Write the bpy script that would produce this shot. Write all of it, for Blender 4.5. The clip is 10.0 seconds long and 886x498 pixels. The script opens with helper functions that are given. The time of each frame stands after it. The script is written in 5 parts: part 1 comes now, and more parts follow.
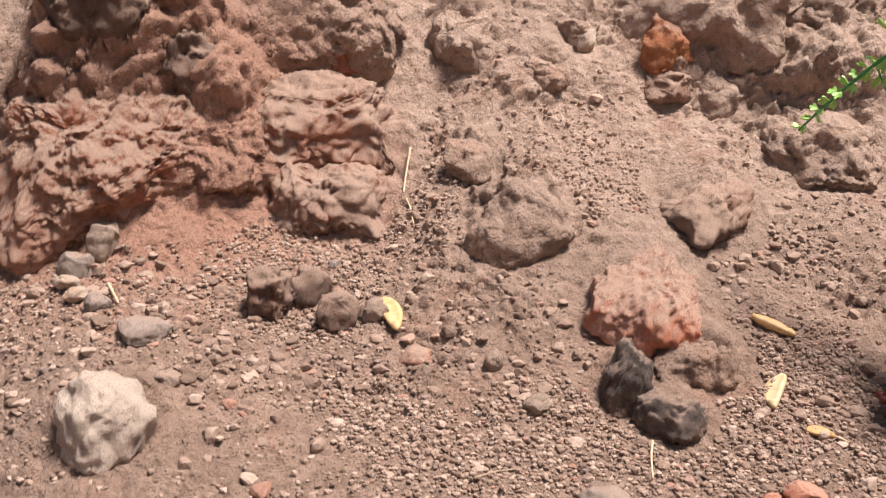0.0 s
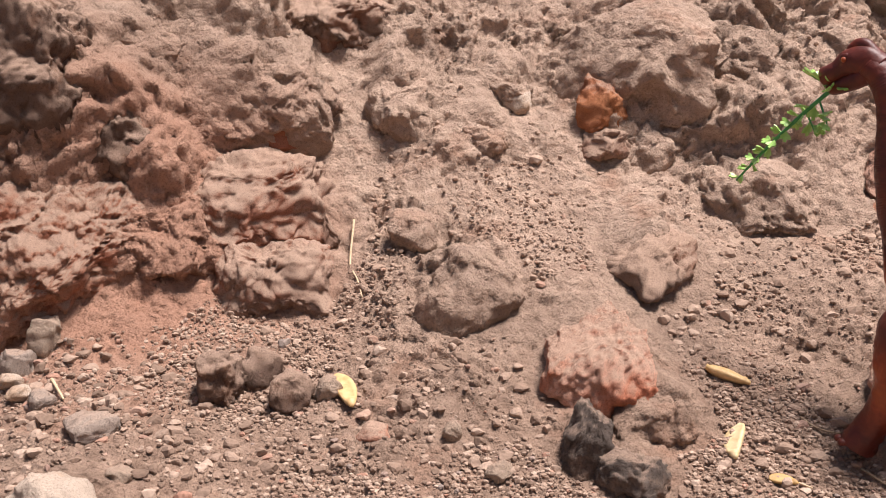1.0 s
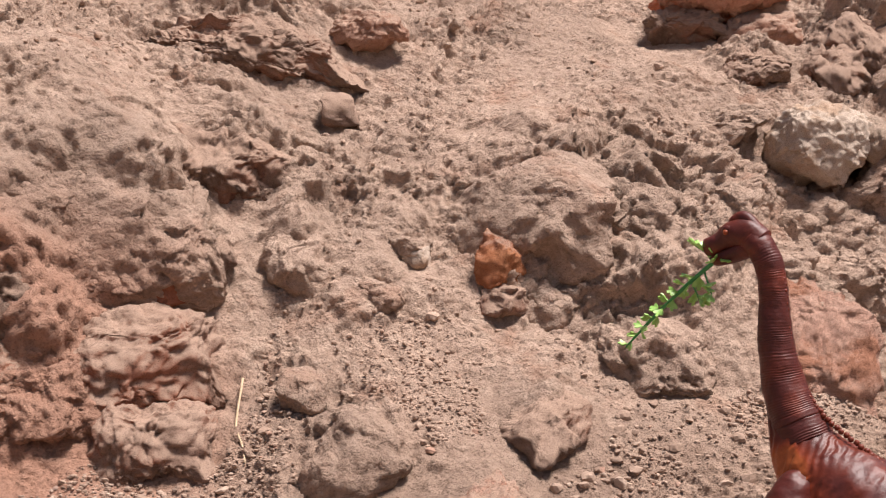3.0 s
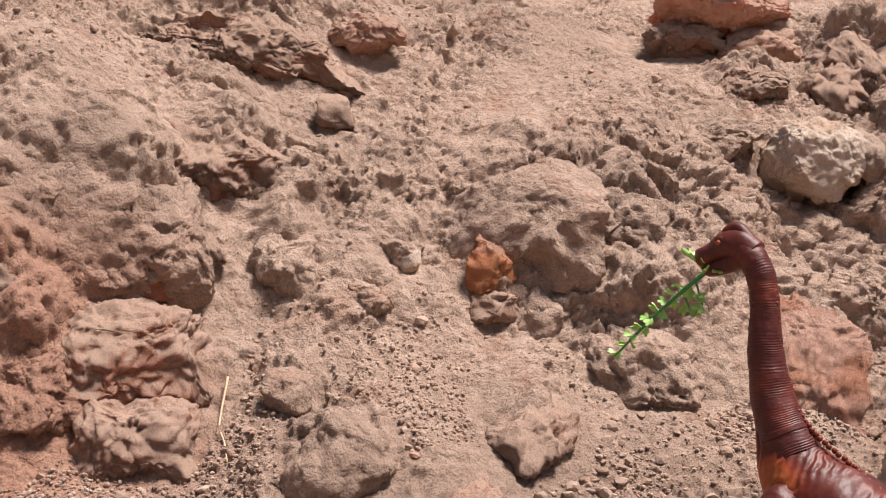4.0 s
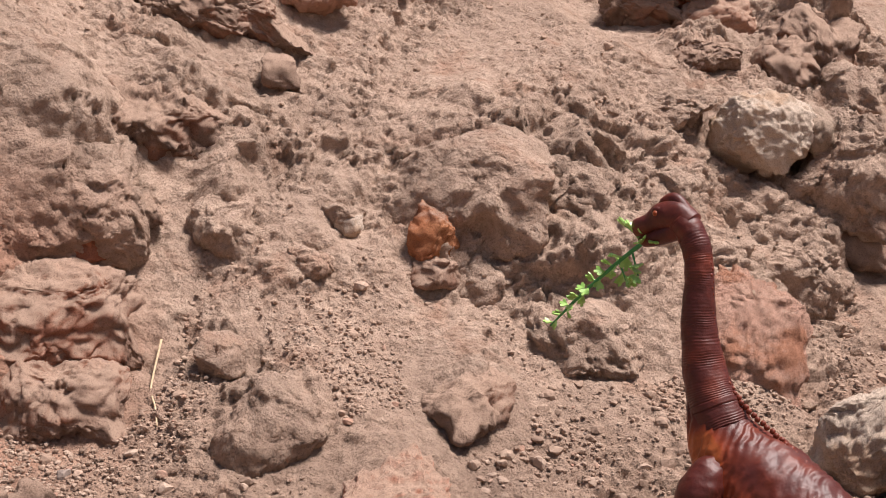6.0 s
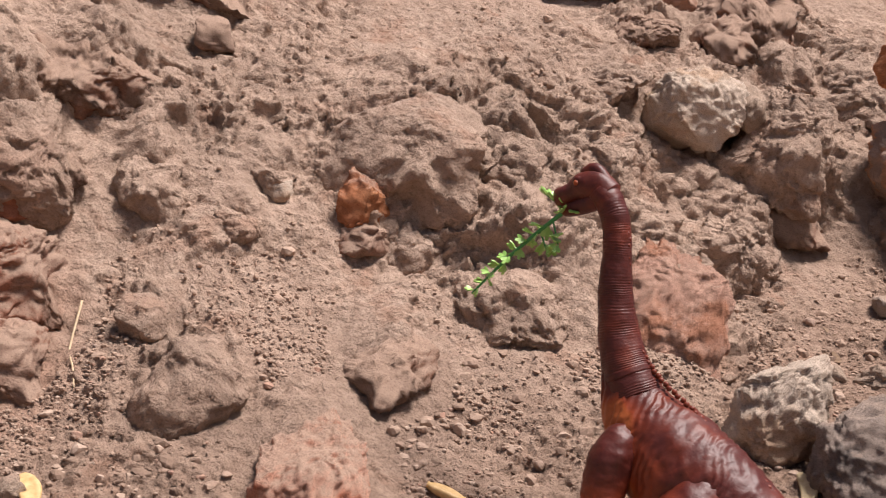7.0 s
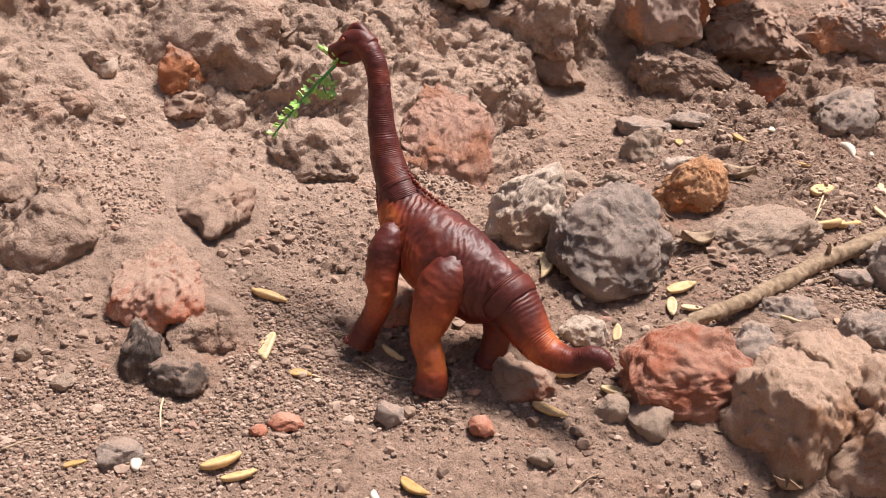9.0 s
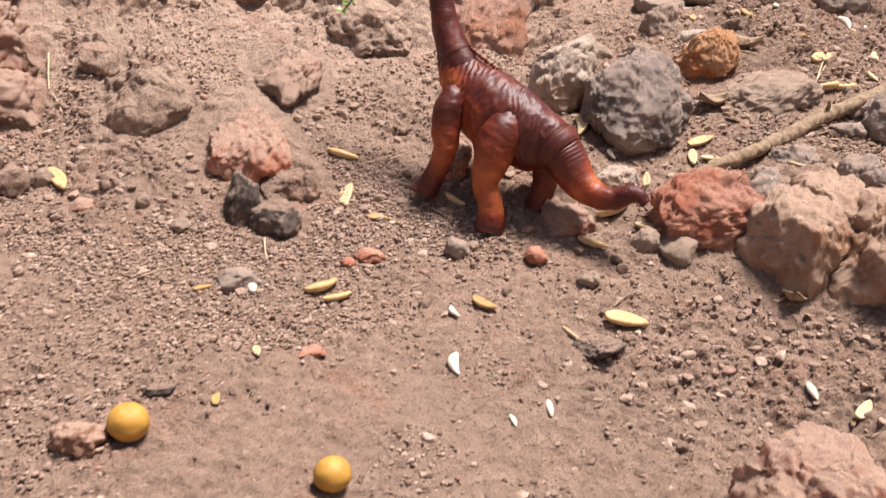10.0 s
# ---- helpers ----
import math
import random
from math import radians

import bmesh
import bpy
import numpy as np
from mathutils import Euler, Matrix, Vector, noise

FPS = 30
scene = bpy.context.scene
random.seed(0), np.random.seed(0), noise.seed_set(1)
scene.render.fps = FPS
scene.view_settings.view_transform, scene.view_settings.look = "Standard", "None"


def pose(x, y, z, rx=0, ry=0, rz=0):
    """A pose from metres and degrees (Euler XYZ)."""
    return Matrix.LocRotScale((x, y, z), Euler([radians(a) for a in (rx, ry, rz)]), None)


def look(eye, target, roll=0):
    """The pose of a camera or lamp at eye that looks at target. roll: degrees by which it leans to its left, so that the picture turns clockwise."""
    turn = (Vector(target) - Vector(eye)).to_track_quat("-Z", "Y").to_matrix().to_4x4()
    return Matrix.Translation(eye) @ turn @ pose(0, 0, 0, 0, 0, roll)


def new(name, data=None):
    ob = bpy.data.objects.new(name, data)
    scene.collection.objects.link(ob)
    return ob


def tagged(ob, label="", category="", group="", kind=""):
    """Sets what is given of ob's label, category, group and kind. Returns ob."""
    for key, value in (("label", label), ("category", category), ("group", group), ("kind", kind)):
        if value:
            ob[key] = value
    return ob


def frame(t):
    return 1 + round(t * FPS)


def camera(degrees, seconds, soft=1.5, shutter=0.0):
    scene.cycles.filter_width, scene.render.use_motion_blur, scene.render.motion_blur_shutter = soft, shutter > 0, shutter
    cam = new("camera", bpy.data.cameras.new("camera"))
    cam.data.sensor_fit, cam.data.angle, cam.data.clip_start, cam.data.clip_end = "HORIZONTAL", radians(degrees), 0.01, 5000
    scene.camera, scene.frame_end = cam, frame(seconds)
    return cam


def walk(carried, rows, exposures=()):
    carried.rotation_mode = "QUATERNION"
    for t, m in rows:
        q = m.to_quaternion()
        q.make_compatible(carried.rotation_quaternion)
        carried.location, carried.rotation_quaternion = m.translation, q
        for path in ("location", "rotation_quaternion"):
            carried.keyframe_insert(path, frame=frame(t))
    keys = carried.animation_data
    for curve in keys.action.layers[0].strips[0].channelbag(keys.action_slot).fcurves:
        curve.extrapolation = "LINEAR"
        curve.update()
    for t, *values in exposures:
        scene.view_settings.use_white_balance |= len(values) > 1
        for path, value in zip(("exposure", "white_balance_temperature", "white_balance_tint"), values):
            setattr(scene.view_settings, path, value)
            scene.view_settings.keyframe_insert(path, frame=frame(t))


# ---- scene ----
cam = camera(45.0, 10.0, 1.0, 0.18)
PATH = [
    (0, (-0.0623, -0.4955, 0.1571), (-0.4337, 0.4209, 0.0079), 2.20),
    (0.5, (-0.0687, -0.4923, 0.1657), (-0.4125, 0.4410, 0.0623), -0.19),
    (1, (-0.0647, -0.4922, 0.1610), (-0.3922, 0.4482, 0.0691), -1.20),
    (1.5, (-0.0661, -0.4885, 0.1669), (-0.3867, 0.4544, 0.0769), -1.49),
    (2, (-0.0633, -0.4866, 0.1746), (-0.3901, 0.4582, 0.1538), -2.60),
    (2.5, (-0.0602, -0.4852, 0.1758), (-0.3777, 0.4630, 0.1841), -2.49),
    (3, (-0.0430, -0.4723, 0.1845), (-0.3158, 0.4896, 0.2008), -0.50),
    (3.2, (-0.0429, -0.4696, 0.1826), (-0.2989, 0.4969, 0.2026), 0.42),
    (4.5, (-0.0409, -0.4652, 0.1799), (-0.3139, 0.4964, 0.2075), 1.65),
    (5, (-0.0362, -0.4598, 0.1838), (-0.2796, 0.5101, 0.1814), 2.23),
    (5.5, (-0.0324, -0.4584, 0.1825), (-0.2688, 0.5132, 0.1793), 2.30),
    (7, (-0.0149, -0.4527, 0.1772), (-0.2073, 0.5283, 0.1522), 3.63),
    (7.5, (0.0101, -0.4544, 0.1732), (-0.0873, 0.5397, 0.1271), 2.87),
    (8, (0.0355, -0.4923, 0.1675), (-0.0483, 0.5010, 0.0883), 1.07),
    (8.5, (0.0443, -0.5415, 0.1643), (-0.0126, 0.4489, 0.0384), 0.19),
    (9, (0.0438, -0.5886, 0.1631), (-0.0170, 0.4000, 0.0249), -1.04),
    (9.5, (0.0277, -0.6389, 0.1585), (-0.0116, 0.3478, 0.0005), -2.10),
    (10, (0.0029, -0.6964, 0.1478), (-0.0472, 0.2766, -0.0776), -2.07),
]
walk(cam, [(t, look(eye, target, roll)) for t, eye, target, roll in PATH], exposures=[(0, 0.70, 6380, 15), (2.5, 0.62, 6380, 15), (5.5, 0.56, 6380, 15), (7.5, 0.47, 6380, 15), (8.4, 0.48, 6380, 15), (9, 0.74, 6380, 15), (10, 0.80, 6380, 15)])

# world, sun and exposure: soft bright daylight from high on one side
world = bpy.data.worlds.new("sky")
scene.world = world
world.use_nodes = True
wn, wl = world.node_tree.nodes, world.node_tree.links
sky = wn.new("ShaderNodeTexSky")
sky.sky_type, sky.sun_disc = "NISHITA", False
sky.sun_elevation, sky.sun_rotation = radians(70), radians(98)
sky.air_density, sky.dust_density = 1.0, 4.0
wl.new(sky.outputs["Color"], wn["Background"].inputs["Color"])
wn["Background"].inputs["Strength"].default_value = 0.05
sun = new("sun", bpy.data.lights.new("sun", "SUN"))
sun.data.energy, sun.data.angle, sun.data.color = 5.0, radians(16), (1.0, 0.93, 0.86)
sun.matrix_world = look((0.72, -0.10, 2.0), (0, 0, 0))


# ---- numeric noise ----
def lattice(ix, iy, iz, seed):
    h = (ix * 374761393 + iy * 668265263 + iz * 2147483647 + seed * 974634777) & 0xFFFFFFFF
    h = ((h ^ (h >> 13)) * 1274126177) & 0xFFFFFFFF
    h = ((h ^ (h >> 16)) * 2246822519) & 0xFFFFFFFF
    return ((h ^ (h >> 15)) & 0xFFFFFF) / float(0xFFFFFF)


def vnoise(p, seed=0):
    """Smooth value noise in -1..1 at an (n, 3) array of places."""
    i = np.floor(p).astype(np.int64)
    u = p - i
    u = u * u * u * (u * (u * 6 - 15) + 10)
    out = 0.0
    for a in (0, 1):
        for b in (0, 1):
            for c in (0, 1):
                w = (u[:, 0] if a else 1 - u[:, 0]) * (u[:, 1] if b else 1 - u[:, 1]) * (u[:, 2] if c else 1 - u[:, 2])
                out = out + w * lattice(i[:, 0] + a, i[:, 1] + b, i[:, 2] + c, seed)
    return out * 2 - 1


def fbm(p, octaves=4, seed=0, gain=0.5):
    out, amp = 0.0, 1.0
    for k in range(octaves):
        out = out + amp * vnoise(p * 2.03**k + 17.3 * k, seed + k)
        amp *= gain
    return out


def domes(x, y, cell, seed, fill=0.75):
    """Rounded clods: the height, in units of their radius, of domes scattered one to a cell."""
    gx, gy = x / cell, y / cell
    ix, iy = np.floor(gx).astype(np.int64), np.floor(gy).astype(np.int64)
    best = np.zeros_like(x)
    for a in (-1, 0, 1):
        for b in (-1, 0, 1):
            jx, jy = ix + a, iy + b
            zero = np.zeros_like(jx)
            px = jx + lattice(jx, jy, zero, seed)
            py = jy + lattice(jx, jy, zero + 1, seed)
            r = 0.25 + 0.45 * lattice(jx, jy, zero + 2, seed)
            r = np.where(lattice(jx, jy, zero + 3, seed) < fill, r, 0.05)
            d2 = ((gx - px) ** 2 + (gy - py) ** 2 * (0.7 + 0.6 * lattice(jx, jy, zero + 4, seed))) / r**2
            best = np.maximum(best, r * np.sqrt(np.clip(1 - d2, 0, 1)) ** 0.8)
    return best * cell


# ---- the lie of the land: a tilted plane with broad swells ----
TILT = (0.0483, -0.0786, 0.3487)
SWELLS = [
    (0.62, -0.3, 0.3, 0.0155),
    (-0.48, 0.58, 0.3, 0.1853),
    (0.62, 0.58, 0.3, 0.0392),
    (0.18, 0.58, 0.3, -0.021),
    (-0.7, 0.36, 0.3, 0.0572),
    (-0.04, 0.58, 0.3, 0.0167),
    (-0.7, 0.58, 0.3, 0.1312),
    (0.07, 0.69, 0.16, 0.1346),
    (-0.7, 0.03, 0.16, -0.0094),
    (-0.26, 0.69, 0.16, -0.0598),
    (-0.7, -0.3, 0.16, -0.0017),
    (0.18, -0.19, 0.16, -0.1113),
    (-0.48, -0.19, 0.16, -0.0702),
    (-0.15, 0.14, 0.16, -0.0451),
    (-0.1, 0.36, 0.09, 0.0529),
    (0.38, 0.42, 0.09, -0.0691),
    (0.26, -0.24, 0.09, 0.0605),
    (-0.52, 0.12, 0.09, 0.0881),
    (0.08, 0.3, 0.09, -0.0501),
    (-0.1, -0.06, 0.09, -0.0315),
    (-0.34, 0.06, 0.09, -0.0285),
    (0.38, 0.18, 0.09, -0.0492),
    (0.44, 0.72, 0.09, -0.0372),
]
HUMPS = [
    (-0.32, 0.16, 0.05, 0.0132),
    (-0.36, 0.04, 0.05, -0.0146),
    (-0.48, 0.08, 0.05, 0.0184),
    (-0.48, 0.2, 0.05, -0.0186),
    (0.32, 0.48, 0.05, -0.03),
    (0.24, 0.44, 0.05, 0.0199),
    (0.16, 0.4, 0.05, -0.0232),
    (-0.24, 0.08, 0.05, 0.0124),
    (-0.08, 0.12, 0.05, -0.01),
    (-0.4, -0.12, 0.05, 0.022),
    (-0.48, -0.04, 0.05, -0.014),
    (0.4, 0.44, 0.05, 0.0153),
    (0.16, 0.28, 0.05, 0.0112),
    (0.04, -0.08, 0.05, 0.0091),
    (-0.2, -0.08, 0.05, -0.0069),
    (0.04, 0.44, 0.05, 0.0114),
    (0.16, -0.12, 0.05, -0.011),
    (0.24, -0.2, 0.05, 0.0095),
    (-0.04, 0.28, 0.05, 0.0111),
    (0.08, 0.32, 0.05, -0.013),
    (0.12, 0.04, 0.05, -0.0071),
    (0.32, 0.56, 0.05, 0.0071),
    (-0.16, 0.2, 0.05, -0.0126),
    (-0.2, 0.28, 0.05, 0.011),
]


def land(x, y):
    x, y = np.asarray(x, float), np.asarray(y, float)
    z = TILT[0] + TILT[1] * x + TILT[2] * y
    for a, b, s, h in SWELLS + HUMPS:
        z = z + h * np.exp(-((x - a) ** 2 + (y - b) ** 2) / (2 * s * s))
    # the bank climbs on behind, except where it ends at the crest
    beyond = 1 / (1 + np.exp(np.clip((x - 0.235 * (y + 0.454)) / 0.02, -50, 50)))
    return z + 0.55 * np.log1p(np.exp((np.minimum(y, 2.5) - 0.66) / 0.04)) * 0.04 * beyond


BANKED = []


TURN = np.array(((0.36, 0.48, -0.8), (-0.8, 0.6, 0.0), (0.48, 0.64, 0.6)))


def billow(p, octaves, seed, gain=0.5):
    """Rounded lumps parted by creases, about -0.5..0.5, turned from octave to octave."""
    out, amp, total = 0.0, 1.0, 0.0
    for k in range(octaves):
        out = out + amp * np.abs(vnoise(p + 13.7 * k, seed + k))
        total += amp
        amp *= gain
        p = (p @ TURN.T) * 2.07
    return out / total * 2.0 - 0.62


def facets(p, cell, seed):
    """Angular crumbs: cells of random outline, each a tilted flat at a height of its own, about -1..1."""
    g = p / cell
    base = np.floor(g - 0.5).astype(np.int64)
    best = np.full(len(p), 9.0)
    own = np.zeros((len(p), 3), np.int64)
    off = np.zeros((len(p), 3))
    for a in (0, 1):
        for b in (0, 1):
            for c in (0, 1):
                j = base + np.array((a, b, c))
                at = j + 0.5 + 0.8 * (np.stack([lattice(j[:, 0], j[:, 1], j[:, 2], seed + k) for k in range(3)], -1) - 0.5)
                d = g - at
                far = (d * d).sum(1)
                win = far < best
                best = np.where(win, far, best)
                own[win], off[win] = j[win], d[win]
    r = [lattice(own[:, 0], own[:, 1], own[:, 2], seed + 7 + k) - 0.5 for k in range(4)]
    return 1.3 * r[0] + 1.1 * (r[1] * off[:, 0] + r[2] * off[:, 1] + r[3] * off[:, 2]) - 0.35 * best


def roughness_at(p):
    """How broken the soil is: 0 smooth dust, 1 clods."""
    return np.clip(0.62 + 0.75 * vnoise(p * 7.0 + 3.0, 31) + 0.6 * vnoise(p * 19.0, 37), 0.12, 1)


def relief(x, y):
    """The soil's own bumps on top of land()."""
    p = np.stack([x, y, land(x, y)], -1)
    rough = roughness_at(p)
    bank = np.clip((p[:, 2] - 0.015) / 0.11, 0.22, 1)
    q = p + 0.012 * np.stack([vnoise(p * 22, 3), vnoise(p * 22, 4), vnoise(p * 22, 5)], -1)
    q = q + 0.004 * np.stack([vnoise(p * 70, 6), vnoise(p * 70, 7), vnoise(p * 70, 8)], -1)
    z = 0.011 * bank * vnoise(p * 9.0, 5) + 0.006 * bank * vnoise(p * 21.0, 15)
    z += 0.0115 * bank * rough * billow(q * 17.0, 5, 11, 0.55)
    z += 0.0050 * bank * np.clip(1.5 * rough - 0.3, 0, 1) * facets(q, 0.021, 91)
    z += 0.0026 * np.clip(bank + 0.2, 0, 1) * np.clip(1.3 * rough, 0, 1) * facets(q, 0.0095, 101)
    z += 0.0013 * np.clip(0.3 + rough, 0, 1) * facets(p, 0.0044, 111)
    z += 0.0040 * (0.25 + rough) * np.clip(bank + 0.15, 0, 1) * billow(q * 52.0, 4, 71, 0.58)
    foot = np.clip(1.25 - 5.0 * p[:, 2], 0.12, 1)
    z += 0.35 * domes(q[:, 0], q[:, 1] + 0.6 * p[:, 2], 0.0095, 47, 0.5) * foot * np.clip(1.3 * rough - 0.15, 0, 1)
    z += 0.0010 * fbm(p * 220.0, 3, 59, 0.65)
    # the soil lies smoother round what sticks out of it, and is heaped behind
    keep, heap, dip = np.ones_like(z), np.zeros_like(z), np.zeros_like(z)
    for cx, cy, wide, deep, high, turn in BANKED:
        near = np.abs(x - cx) + np.abs(y - cy) < 2.5 * (wide + deep)
        if near.any():
            dx, dy = x[near] - cx, y[near] - cy
            a, b = dx * math.cos(turn) + dy * math.sin(turn), -dx * math.sin(turn) + dy * math.cos(turn)
            keep[near] = np.minimum(keep[near], 1 - 0.3 * np.exp(-((a / (0.55 * wide)) ** 2) - ((b + 0.2 * deep) / (0.6 * deep)) ** 2))
            heap[near] = np.maximum(heap[near], 0.95 * high * np.exp(-((a / (0.45 * wide)) ** 2) - ((b - 0.55 * deep) / (0.46 * deep)) ** 2))
            dip[near] = np.maximum(dip[near], np.exp(-((a / (0.6 * wide)) ** 2) - ((b + 0.4 * deep) / (0.5 * deep)) ** 2))
    heap = heap * (1 + 0.55 * billow(q * 19.0, 4, 15, 0.55) + 0.15 * facets(q, 0.020, 95))
    return z * keep + heap - 0.0015 * bank * dip - 0.002


def surface(x, y):
    """The soil's surface: relief() stands off land() along its slope's normal, lumps sagging downhill."""
    e = 0.004
    nx, ny = -(land(x + e, y) - land(x - e, y)) / (2 * e), -(land(x, y + e) - land(x, y - e)) / (2 * e)
    long = np.sqrt(nx * nx + ny * ny + 1)
    h = relief(x, y)
    sag = 0.55 * np.clip(h, -0.004, 0.03)
    return np.stack([x + (h + sag) * nx / long, y + (h + sag) * ny / long, land(x, y) + h / long - 0.5 * sag * (1 - 1 / long)], -1)


def ground_at(x, y):
    xa, ya = np.atleast_1d(np.asarray(x, float)), np.atleast_1d(np.asarray(y, float))
    return float((land(xa, ya) + relief(xa, ya))[0])


# ---- materials ----
def material(name):
    m = bpy.data.materials.new(name)
    m.use_nodes = True
    return m, m.node_tree.nodes, m.node_tree.links, m.node_tree.nodes["Principled BSDF"]


def noise_node(n, l, vector, scale, detail=6.0, rough=0.6):
    t = n.new("ShaderNodeTexNoise")
    t.inputs["Scale"].default_value, t.inputs["Detail"].default_value, t.inputs["Roughness"].default_value = scale, detail, rough
    l.new(vector, t.inputs["Vector"])
    return t.outputs["Fac"]


def ramp_node(n, l, fac, stops):
    r = n.new("ShaderNodeValToRGB")
    while len(r.color_ramp.elements) < len(stops):
        r.color_ramp.elements.new(0.5)
    for e, (at, col) in zip(r.color_ramp.elements, stops):
        e.position, e.color = at, (*col, 1)
    l.new(fac, r.inputs["Fac"])
    return r.outputs["Color"]


def math_node(n, l, op, a, b, clamp=False):
    m = n.new("ShaderNodeMath")
    m.operation, m.use_clamp = op, clamp
    for k, v in enumerate((a, b)):
        if isinstance(v, (int, float)):
            m.inputs[k].default_value = v
        else:
            l.new(v, m.inputs[k])
    return m.outputs[0]


def mix_node(n, l, fac, a, b, mode="MIX"):
    m = n.new("ShaderNodeMix")
    m.data_type, m.blend_type = "RGBA", mode
    for k, v in ((0, fac), (6, a), (7, b)):
        if isinstance(v, (int, float)):
            m.inputs[k].default_value = v
        elif isinstance(v, tuple):
            m.inputs[k].default_value = (*v, 1)
        else:
            l.new(v, m.inputs[k])
    return m.outputs[2]


def bump_node(n, l, height, strength, distance, normal=None):
    b = n.new("ShaderNodeBump")
    b.inputs["Strength"].default_value, b.inputs["Distance"].default_value = strength, distance
    l.new(height, b.inputs["Height"])
    if normal:
        l.new(normal, b.inputs["Normal"])
    return b.outputs["Normal"]


def crumbs(n, l, pos, scale, patch=None):
    """Height of fine crumbs packed side by side, thinned out by patch."""
    t = n.new("ShaderNodeTexVoronoi")
    t.inputs["Scale"].default_value = scale
    l.new(pos, t.inputs["Vector"])
    h = math_node(n, l, "SUBTRACT", 1.0, t.outputs["Distance"])
    return math_node(n, l, "MULTIPLY", h, patch) if patch else h


DUST_LIT = (0.385, 0.268, 0.201)


def earth_material(name, dark, light, dust=0.5, stain=None, stain_amount=0.0, grain=1.0):
    """Rough mineral surface: two tones, grit, pale dust and painted light on upward faces, and stains."""
    m, n, l, bsdf = material(name)
    geo = n.new("ShaderNodeNewGeometry")
    pos = geo.outputs["Position"]
    broad = noise_node(n, l, pos, 26.0, 5)
    mid = noise_node(n, l, pos, 130.0, 6, 0.65)
    fine = noise_node(n, l, pos, 1100.0, 4, 0.75)
    col = ramp_node(n, l, noise_node(n, l, pos, 62.0, 9, 0.68), [(0.22, dark), (0.76, light)])
    if stain:
        mask = ramp_node(n, l, broad, [(0.56 - 0.2 * stain_amount, (0, 0, 0)), (0.66 - 0.2 * stain_amount, (1, 1, 1))])
        col = mix_node(n, l, mask, col, stain)
    # upward faces take the dust tone, which also paints in light from above
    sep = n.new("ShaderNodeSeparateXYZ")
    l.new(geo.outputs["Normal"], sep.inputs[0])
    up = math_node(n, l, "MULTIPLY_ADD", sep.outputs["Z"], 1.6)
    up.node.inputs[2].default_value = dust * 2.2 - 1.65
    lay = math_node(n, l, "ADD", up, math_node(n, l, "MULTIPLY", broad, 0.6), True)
    dusted_lit = mix_node(n, l, math_node(n, l, "MULTIPLY", lay, 0.9), col, DUST_LIT)
    specks = ramp_node(n, l, fine, [(0.34, (0.60, 0.58, 0.57)), (0.46, (1, 1, 1)), (0.66, (1.2, 1.18, 1.16))])
    l.new(mix_node(n, l, 0.8, dusted_lit, specks, "MULTIPLY"), bsdf.inputs["Base Color"])
    bsdf.inputs["Roughness"].default_value = 0.95
    bsdf.inputs["Specular IOR Level"].default_value = 0.15
    b1 = bump_node(n, l, mid, 0.2 * grain, 0.004)
    b1 = bump_node(n, l, crumbs(n, l, pos, 330.0, ramp_node(n, l, broad, [(0.4, (0.2, 0.2, 0.2)), (0.6, (1, 1, 1))])), 0.32 * grain, 0.0018, b1)
    l.new(bump_node(n, l, fine, 0.9 * grain, 0.0015, b1), bsdf.inputs["Normal"])
    return m


